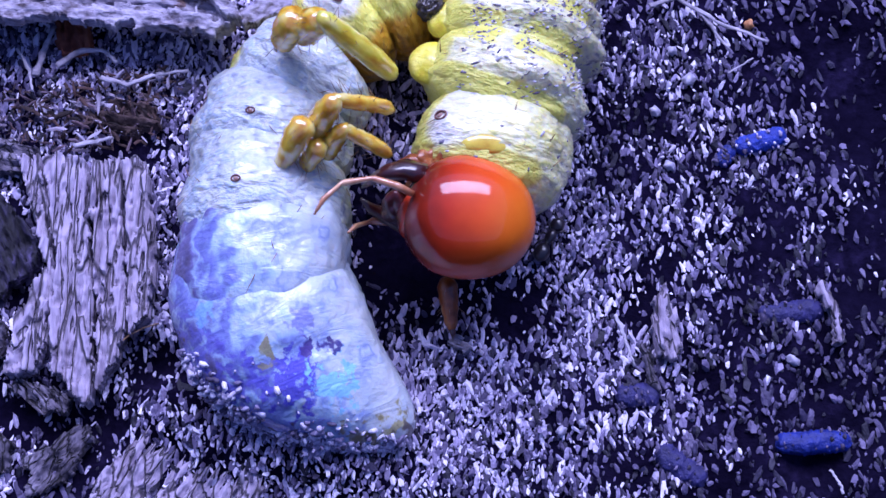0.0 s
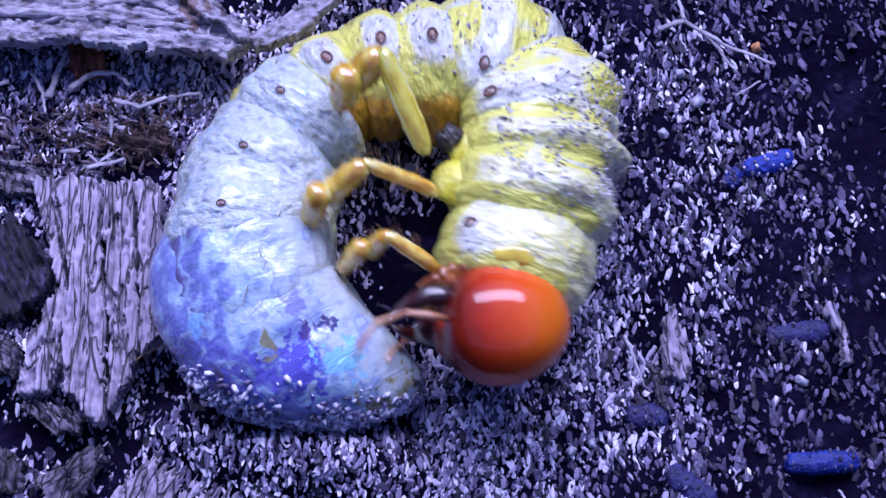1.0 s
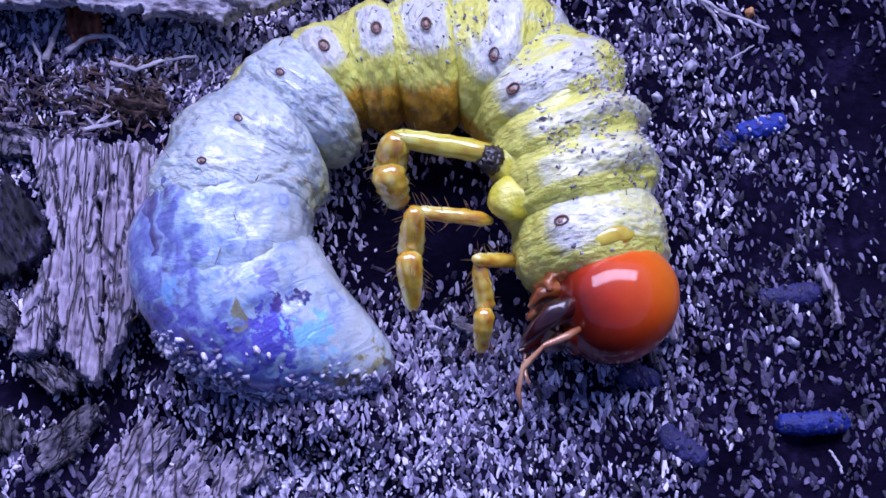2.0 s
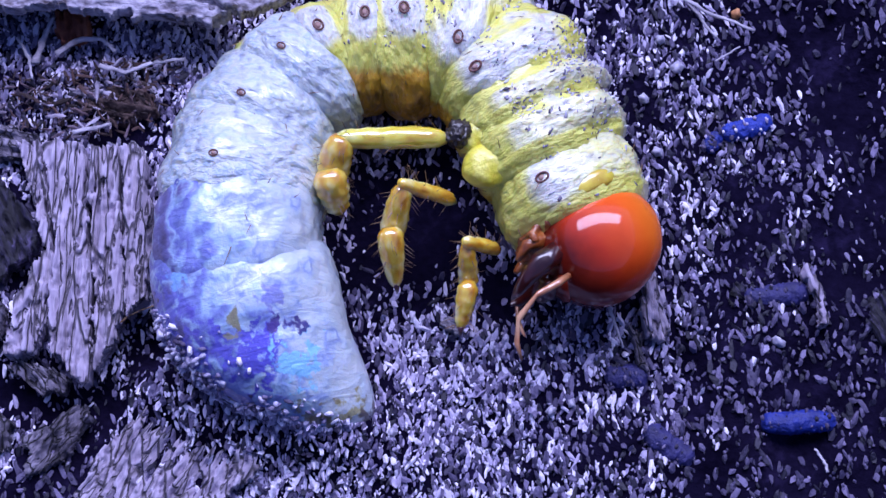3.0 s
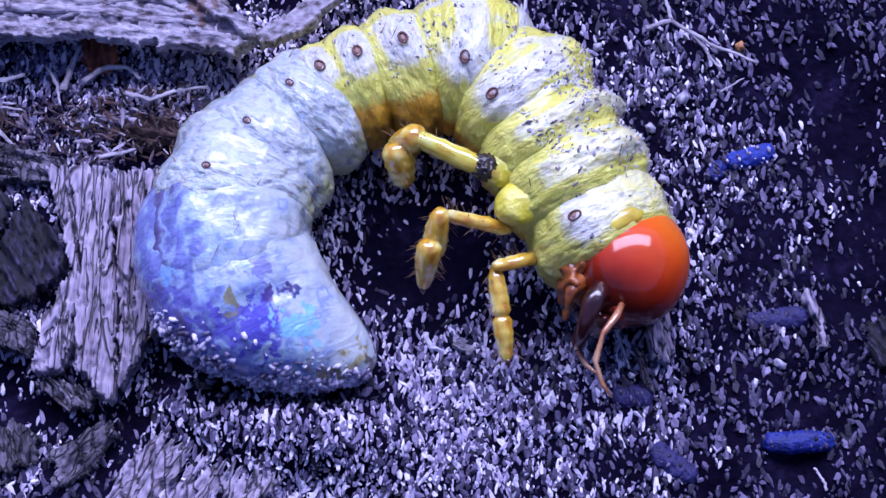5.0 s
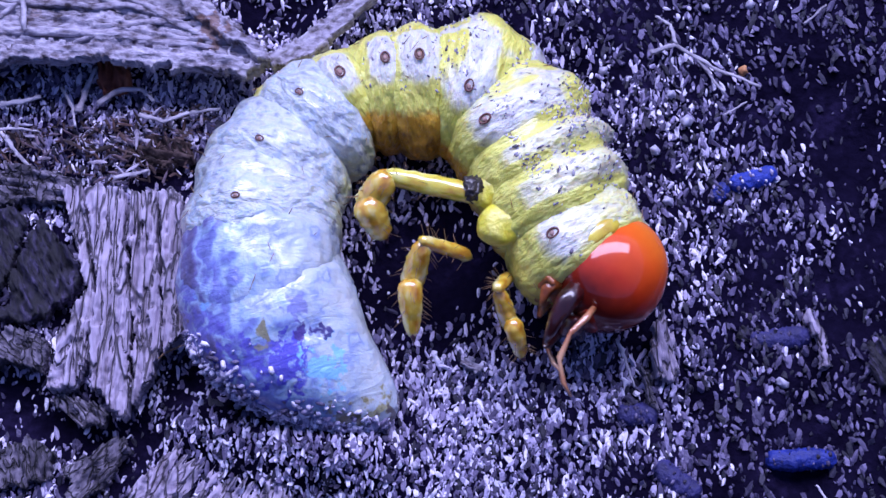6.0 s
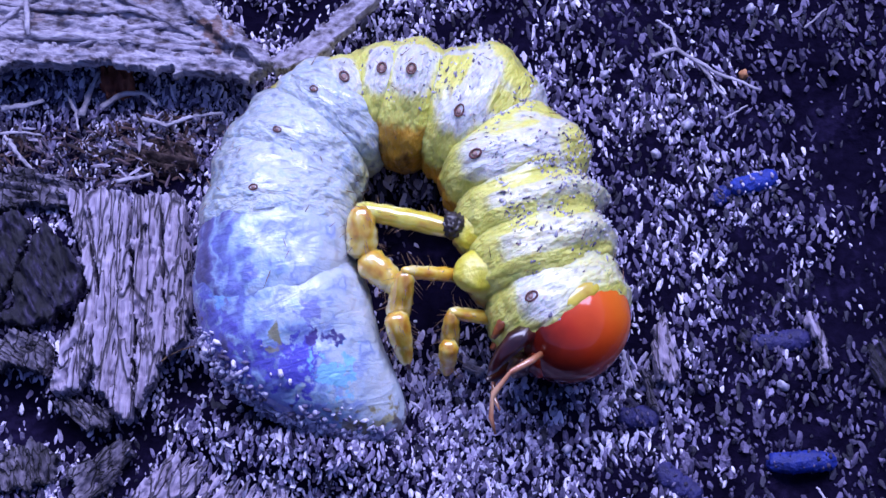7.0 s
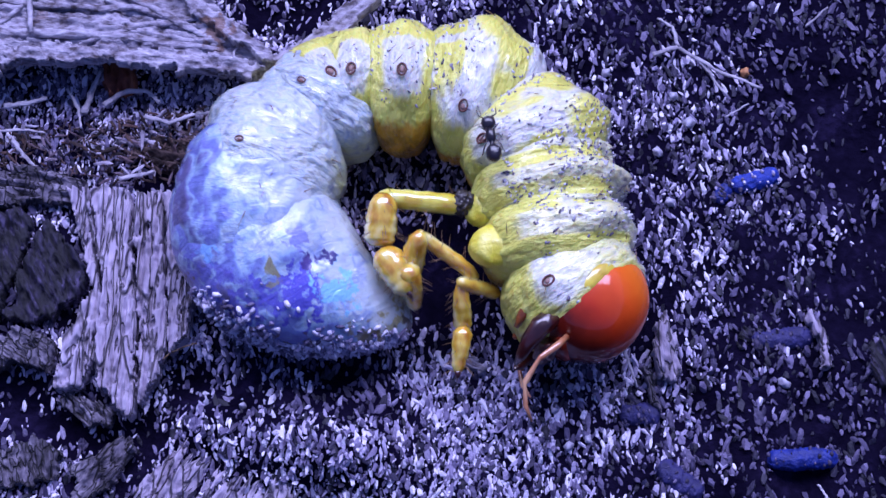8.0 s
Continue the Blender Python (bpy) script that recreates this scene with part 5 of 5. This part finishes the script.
    walk(segments[12], [
        at(0, 5.41, 0.77, 5.10, -103.5, 0, 16), at(0.5, 3.99, 0.36, 5.10, -106.7, 0, 16), at(0.8, 3.81, -2.58, 5.10, -113.0, 0, 16), at(1, 6.04, -4.32, 4.70, -105.1, 0, 11),
        at(1.2, 8.38, -5.71, 4.30, -102.3, 0, 7), at(1.5, 10.05, -5.63, 3.70, -86.7), at(1.7, 10.86, -5.81, 3.70, -84.1), at(2.8, 10.35, -2.80, 3.70, -64.4),
        at(3, 10.42, -2.38, 3.70, -66.3), at(3.5, 9.48, -5.15, 3.70, -65.7), at(4, 8.57, -6.29, 3.70, -74.7), at(4.2, 9.06, -6.12, 3.70, -72.8),
        at(5.3, 12.04, -2.02, 3.70, -65.0), at(5.5, 11.82, -1.73, 3.70, -66.0), at(6, 9.91, -2.67, 3.70, -59.3), at(6.5, 9.30, -3.82, 3.70, -60.8),
        at(7, 8.47, -6.52, 3.70, -59.8), at(7.5, 8.72, -7.13, 3.70, -53.4), at(7.7, 8.98, -6.36, 3.70, -53.3), at(8, 9.33, -5.62, 3.70, -56.3),
    ])
    walk(head, [
        at(0, 3.96, -4.05, 7.00, -193.0, 0, 20), at(0.5, 1.93, -4.26, 7.00, -195.0, 0, 20), at(0.8, 1.93, -6.87, 7.00, -195.0, 0, 20), at(1, 5.20, -8.84, 6.14, -180.0, 0, 14),
        at(1.2, 7.62, -10.28, 5.29, -170.0, 0, 9), at(1.5, 11.03, -9.71, 4.35, -158.0), at(1.7, 11.86, -10.03, 4.35, -155.0), at(2.8, 12.38, -6.29, 4.35, -145.0),
        at(3, 12.21, -6.04, 4.35, -145.0), at(3.5, 10.75, -7.45, 4.35, -145.0), at(4, 9.64, -8.78, 4.35, -142.0), at(4.2, 10.34, -8.54, 4.35, -140.0),
        at(5.3, 14.09, -5.20, 4.35, -116.0), at(5.5, 13.96, -5.12, 4.35, -114.0), at(6, 12.11, -4.97, 4.35, -130.0), at(6.5, 10.78, -5.51, 4.35, -140.0),
        at(7, 9.49, -8.07, 4.35, -145.0), at(7.5, 9.66, -8.57, 4.35, -142.0), at(7.7, 10.06, -7.68, 4.35, -141.0), at(8, 10.64, -6.97, 4.35, -138.0),
    ])
    walk(legs[0][0], [
        at(0, -2.01, 5.03, 10.40, 159.5, -50), at(0.5, -1.80, 6.59, 10.60, 133.4, -55), at(0.8, -0.75, 5.53, 10.75, 109.0, -27), at(1, -0.10, 3.27, 9.85, 115.3, -30),
        at(1.2, 1.90, 0.93, 7.69, 144.5, -32), at(1.5, 3.09, -0.09, 7.01, 151.8, -16), at(1.7, 3.16, -0.82, 7.09, 163.1, -16), at(2.8, 0.28, -0.51, 7.18, 181.8, -11),
        at(3, 0.22, -0.18, 7.18, 183.7, -11), at(3.5, -0.07, -1.26, 6.55, 173.4, -1), at(4, 0.31, -0.88, 6.89, 164.3, -8), at(4.2, 1.01, -0.48, 6.96, 158.8, -10),
        at(5.3, 3.72, 0.61, 6.93, 160.2, -20), at(5.5, 3.66, 0.77, 6.89, 165.0, -20), at(6, 1.30, -0.04, 6.99, 171.1, -14), at(6.5, -0.24, -0.40, 7.04, 170.8, -10),
        at(7, -0.54, -1.98, 6.88, 169.0, -8), at(7.5, -0.62, -2.96, 6.31, 173.6, -6), at(7.7, -0.04, -2.12, 6.08, 176.1, -10), at(8, 0.61, -0.66, 5.98, 180.5, -21),
    ])
    walk(legs[0][1], [
        at(0, -4.57, 6.11, 10.90, 151.5, 55), at(0.5, -3.33, 7.83, 11.25, 152.7, 55), at(0.8, -2.60, 8.00, 10.80, 183.8, 49), at(1, -2.18, 5.37, 9.90, 194.3, 48),
        at(1.2, -1.10, 2.19, 8.10, 189.7, 48), at(1.5, -0.21, 0.96, 6.60, 197.8, 54), at(1.7, -0.01, -0.56, 6.60, 227.1, 60), at(2.8, -2.98, -1.49, 6.60, 245.1, 49),
        at(3, -3.09, -1.25, 6.60, 242.5, 48), at(3.5, -3.51, -2.32, 6.60, 248.1), at(4, -3.20, -1.19, 6.60, 235.4, 28), at(4.2, -2.32, -0.46, 6.60, 236.3, 36),
        at(5.3, 0.42, 1.72, 6.60, 165.4, 60), at(5.5, 0.31, 1.66, 6.60, 165.5, 60), at(6, -2.28, -0.28, 6.60, 220.6, 46), at(6.5, -3.23, -1.10, 6.60, 261.8, 39),
        at(7, -3.34, -2.76, 6.60, 270.5, 28), at(7.5, -3.23, -4.12, 6.60, 279.9), at(7.7, -2.55, -3.39, 6.60, 282.8), at(8, -2.26, -2.11, 6.60, 263.4, 17),
    ])
    walk(legs[0][2], [
        at(0, -5.98, 6.22, 10.00, -155.7, 55), at(0.5, -4.78, 7.87, 10.25, -156.6, 55), at(0.8, -4.26, 7.53, 10.00, -149.3, 57), at(1, -3.51, 4.42, 9.10, -116.9, 57),
        at(1.2, -2.35, 1.57, 7.30, -120.9, 60), at(1.5, -0.56, -0.41, 5.80, -66.3, 34), at(1.7, -0.02, -1.93, 5.80, -59.8, 49), at(2.8, -3.10, -3.31, 5.80, -71.9, 48),
        at(3, -3.25, -2.98, 5.80, -70.2, 52), at(3.5, -3.86, -4.85, 5.80, -78.6, 39), at(4, -3.55, -3.40, 5.80, -70.4, 35), at(4.2, -2.42, -2.69, 5.80, -64.7, 22),
        at(5.3, -0.21, 1.11, 5.80, -84.4, 57), at(5.5, -0.41, 1.24, 5.80, -91.2, 60), at(6, -2.47, -1.76, 5.80, -53.2, 46), at(6.5, -2.18, -3.06, 5.80, -33.5),
        at(7, -2.03, -5.17, 5.80, -39.9), at(7.5, -1.58, -6.42, 5.80, -27.3), at(7.7, -0.80, -5.52, 5.80, -20.9), at(8, -1.38, -5.26, 5.80, -58.8),
    ])
    walk(legs[1][0], [
        at(0, -1.64, 1.64, 10.10, -163.5, -51), at(0.5, -2.40, 3.24, 10.20, -175.3, -55), at(0.8, -1.94, 1.64, 10.10, -194.3, -45), at(1, -0.27, -1.14, 9.20, -192.2, -33),
        at(1.2, 1.15, -3.22, 7.40, -192.3, -31), at(1.5, 2.56, -4.09, 5.90, -186.4), at(1.7, 3.08, -4.86, 5.90, -179.9, -7), at(2.8, 2.37, -3.23, 5.90, -179.4, -55),
        at(3, 2.29, -3.07, 5.90, -175.9, -52), at(3.5, 1.53, -4.93, 5.90, -169.0, -36), at(4, 1.40, -4.71, 5.90, -179.7, -37), at(4.2, 1.72, -4.35, 5.90, -182.3, -29),
        at(5.3, 4.74, -3.14, 5.90, -182.4, -34), at(5.5, 4.48, -3.02, 5.90, -177.1, -25), at(6, 2.01, -3.76, 5.90, -175.6, -53), at(6.5, 1.95, -4.40, 5.90, -166.9, -42),
        at(7, 1.19, -5.21, 5.90, -170.7, -40), at(7.5, 1.03, -5.91, 5.90, -176.9, -34), at(7.7, 1.46, -5.55, 5.90, -176.2, -47), at(8, 1.85, -4.19, 5.90, -208.9, -34),
    ])
    walk(legs[1][1], [
        at(0, -3.90, 0.78, 10.40, -152.7, 55), at(0.5, -4.63, 2.98, 10.50, -171.8, 48), at(0.8, -4.49, 1.93, 10.10, -173.2, 55), at(1, -3.45, -1.28, 9.20, -156.8, 35),
        at(1.2, -1.59, -3.88, 7.40, -126.9, 38), at(1.5, -0.07, -5.10, 5.90, -104.7, 39), at(1.7, 0.63, -5.97, 5.90, -98.7, 49), at(2.8, 0.63, -4.44, 5.90, -109.3, 42),
        at(3, 0.47, -4.28, 5.90, -110.7, 46), at(3.5, -0.37, -6.83, 5.90, -93.2, 24), at(4, -0.68, -6.01, 5.90, -100.9, 39), at(4.2, -0.46, -5.41, 5.90, -98.5, 48),
        at(5.3, 2.32, -3.87, 5.90, -122.8, 56), at(5.5, 1.79, -3.75, 5.90, -134.2, 59), at(6, 0.18, -4.86, 5.90, -113.5, 50), at(6.5, -0.05, -6.42, 5.90, -101.8, 11),
        at(7, -0.89, -6.67, 5.90, -106.3, 44), at(7.5, -0.54, -7.00, 5.90, -70.8, 52), at(7.7, 0.07, -6.47, 5.90, -78.0, 60), at(8, -0.25, -4.19, 5.90, -115.6, 53),
    ])
    walk(legs[1][2], [
        at(0, -5.66, -0.61, 9.70, -133.5, 41), at(0.5, -6.82, 2.25, 9.80, -151.6, 45), at(0.8, -6.47, 1.08, 9.10, -144.1, 43), at(1, -5.25, -2.58, 8.20, -124.7, 57),
        at(1.2, -2.75, -5.91, 6.40, -110.2, 53), at(1.5, -0.50, -7.52, 4.90, -94.9, 47), at(1.7, 0.53, -8.46, 4.90, -87.2, 35), at(2.8, 0.35, -6.97, 4.90, -83.8, 38),
        at(3, 0.19, -6.72, 4.90, -83.9, 38), at(3.5, -0.23, -9.80, 4.90, -80.9, 32), at(4, -0.53, -8.84, 4.90, -75.2, 22), at(4.2, 0.03, -7.81, 4.90, -62.7, 33),
        at(5.3, 1.36, -5.53, 4.90, -117.1, 56), at(5.5, 0.91, -5.42, 4.90, -104.4, 51), at(6, -0.17, -7.28, 4.90, -86.7, 33), at(6.5, -0.22, -9.29, 4.90, -82.2, 43),
        at(7, -0.90, -9.08, 4.90, -74.7, 41), at(7.5, 0.33, -9.05, 4.90, -63.9, 46), at(7.7, 0.85, -7.97, 4.90, -48.7, 57), at(8, -0.43, -5.97, 4.90, -73.7, 58),
    ])
    walk(legs[2][0], [
        at(0, -1.56, -0.28, 9.30, 165.4, -46), at(0.5, -3.07, 0.07, 9.10, 159.4, -48), at(0.8, -2.16, -2.18, 9.02, 133.0, -15), at(1, 0.32, -5.16, 8.03, 151.6, -32),
        at(1.2, 3.54, -6.13, 6.05, 160.1, -25), at(1.5, 5.18, -6.19, 4.40, 179.5, -39), at(1.7, 5.45, -7.04, 4.40, 195.2, -41), at(2.8, 5.49, -5.98, 4.40, 179.4, -60),
        at(3, 5.41, -5.91, 4.40, 190.3, -57), at(3.5, 4.93, -6.47, 4.40, 170.3, -50), at(4, 4.24, -6.78, 4.40, 172.2, -37), at(4.2, 4.24, -6.52, 4.40, 179.7, -27),
        at(5.3, 7.53, -5.00, 4.40, 201.3, -28), at(5.5, 7.45, -4.80, 4.40, 204.5, -24), at(6, 5.52, -5.46, 4.40, 244.0, -60), at(6.5, 4.69, -5.08, 4.40, 199.3, -48),
        at(7, 3.63, -7.47, 4.40, 179.9, -35), at(7.5, 3.12, -7.24, 4.40, 202.7, -56), at(7.7, 3.47, -8.00, 4.40, 200.8, -53), at(8, 3.79, -5.80, 4.40, 180.0, -48),
    ])
    walk(legs[2][1], [
        at(0, -3.35, -0.26, 9.30, -156.8, 55), at(0.5, -4.79, 0.20, 9.15, -157.7, 55), at(0.8, -4.10, -1.50, 8.62, -147.5, 48), at(1, -1.61, -4.50, 7.63, -178.0, 60),
        at(1.2, 1.43, -6.49, 5.65, -126.6, 40), at(1.5, 3.68, -7.35, 4.00, -98.5, 36), at(1.7, 4.45, -8.63, 4.00, -79.3, 29), at(2.8, 4.81, -7.06, 4.00, -81.9, 40),
        at(3, 4.57, -6.99, 4.00, -85.3, 51), at(3.5, 3.58, -7.38, 4.00, -103.3, 39), at(4, 2.72, -7.70, 4.00, -98.9, 39), at(4.2, 2.63, -7.63, 4.00, -94.6, 40),
        at(5.3, 6.38, -6.97, 4.00, -80.0, 6), at(5.5, 6.30, -6.78, 4.00, -79.2, 21), at(6, 5.60, -6.99, 4.00, -60.9, 51), at(6.5, 3.98, -6.81, 4.00, -75.5, 15),
        at(7, 2.14, -8.26, 4.00, -96.4, 57), at(7.5, 2.16, -8.59, 4.00, -95.1, 48), at(7.7, 2.42, -8.97, 4.00, -98.0, 60), at(8, 2.73, -6.97, 4.00, -85.7, 36),
    ])
    walk(legs[2][2], [
        at(0, -4.72, -1.02, 8.60, -146.4, 50), at(0.5, -6.05, -0.40, 8.55, -151.6, 55), at(0.8, -6.10, -2.04, 7.62, -179.1, 29), at(1, -3.10, -4.99, 6.63, -150.7, 45),
        at(1.2, -0.22, -8.13, 4.65, -143.1, 23), at(1.5, 3.26, -9.63, 3.00, -102.8, 32), at(1.7, 4.60, -10.82, 3.00, -94.9, 46), at(2.8, 4.71, -9.54, 3.00, -100.7),
        at(3, 4.38, -9.12, 3.00, -102.1, 24), at(3.5, 3.15, -9.36, 3.00, -101.3, 49), at(4, 2.37, -9.86, 3.00, -99.4, 38), at(4.2, 2.27, -9.98, 3.00, -101.9, 21),
        at(5.3, 6.89, -9.66, 3.00, -78.3, 16), at(5.5, 6.73, -9.38, 3.00, -82.1, 18), at(6, 6.40, -8.70, 3.00, -68.5, 43), at(6.5, 4.43, -9.09, 3.00, -84.1, 46),
        at(7, 1.97, -9.79, 3.00, -96.8, 56), at(7.5, 2.07, -10.48, 3.00, -89.9, 47), at(7.7, 2.33, -10.32, 3.00, -89.8, 57), at(8, 2.64, -9.43, 3.00, -97.8, 15),
    ])
    walk(far_foot, [
        at(0, 3.00, -7.59, 1.6, -84, 20), at(0.2, 2.88, -7.28, 1.6, -86, 20), at(0.5, 2.03, -6.74, 1.4, -90, 20), at(0.8, 2.75, -6.66, 1.3, -80, 20), at(1, 5.50, -4.19, 1.3, -80, 15),
        at(1.2, 7.81, -5.74, 1.3, -80, 15), at(1.5, 9.58, -5.93, 1.3, -80, 15), at(1.7, 10.42, -6.11, 1.3, -80, 15), at(2.8, 10.11, -3.04, 1.3, -80, 15), at(3, 10.16, -2.63, 1.3, -80, 15),
        at(3.5, 9.23, -5.40, 1.3, -80, 15), at(4, 8.23, -6.57, 1.3, -80, 15), at(4.2, 8.74, -6.39, 1.3, -80, 15), at(5.3, 11.79, -2.26, 1.3, -80, 15), at(5.5, 11.56, -1.98, 1.3, -80, 15),
        at(6, 9.72, -2.89, 1.3, -80, 15), at(6.5, 8.95, -3.79, 1.3, -80, 15), at(7, 8.04, -6.35, 1.3, -80, 15), at(7.5, 8.31, -6.95, 1.3, -80, 15), at(7.7, 8.57, -6.18, 1.3, -80, 15),
        at(8, 8.91, -5.45, 1.3, -80, 15),
    ])
    walk(ant, [
        at(0, 7.50, -1.50, 0.60, 60), at(3.5, 6.90, -1.20, 0.60, 80), at(6.5, 4.90, -1.80, 0.60, 100), at(7.2, 3.40, -2.60, 2.20, 110, -60), at(7.4, 2.40, -2.60, 6.40, 104, -60),
        at(7.5, 1.15, -2.24, 8.3, 100), at(7.6, 1.64, -0.57, 8.8, 96), at(7.7, 2.04, 1.07, 9.1, 92), at(7.8, 2.50, 2.03, 9.3, 92), at(7.9, 2.69, 2.95, 9.4, 96),
        at(8, 2.85, 3.89, 9.4, 99),
    ])


motions()
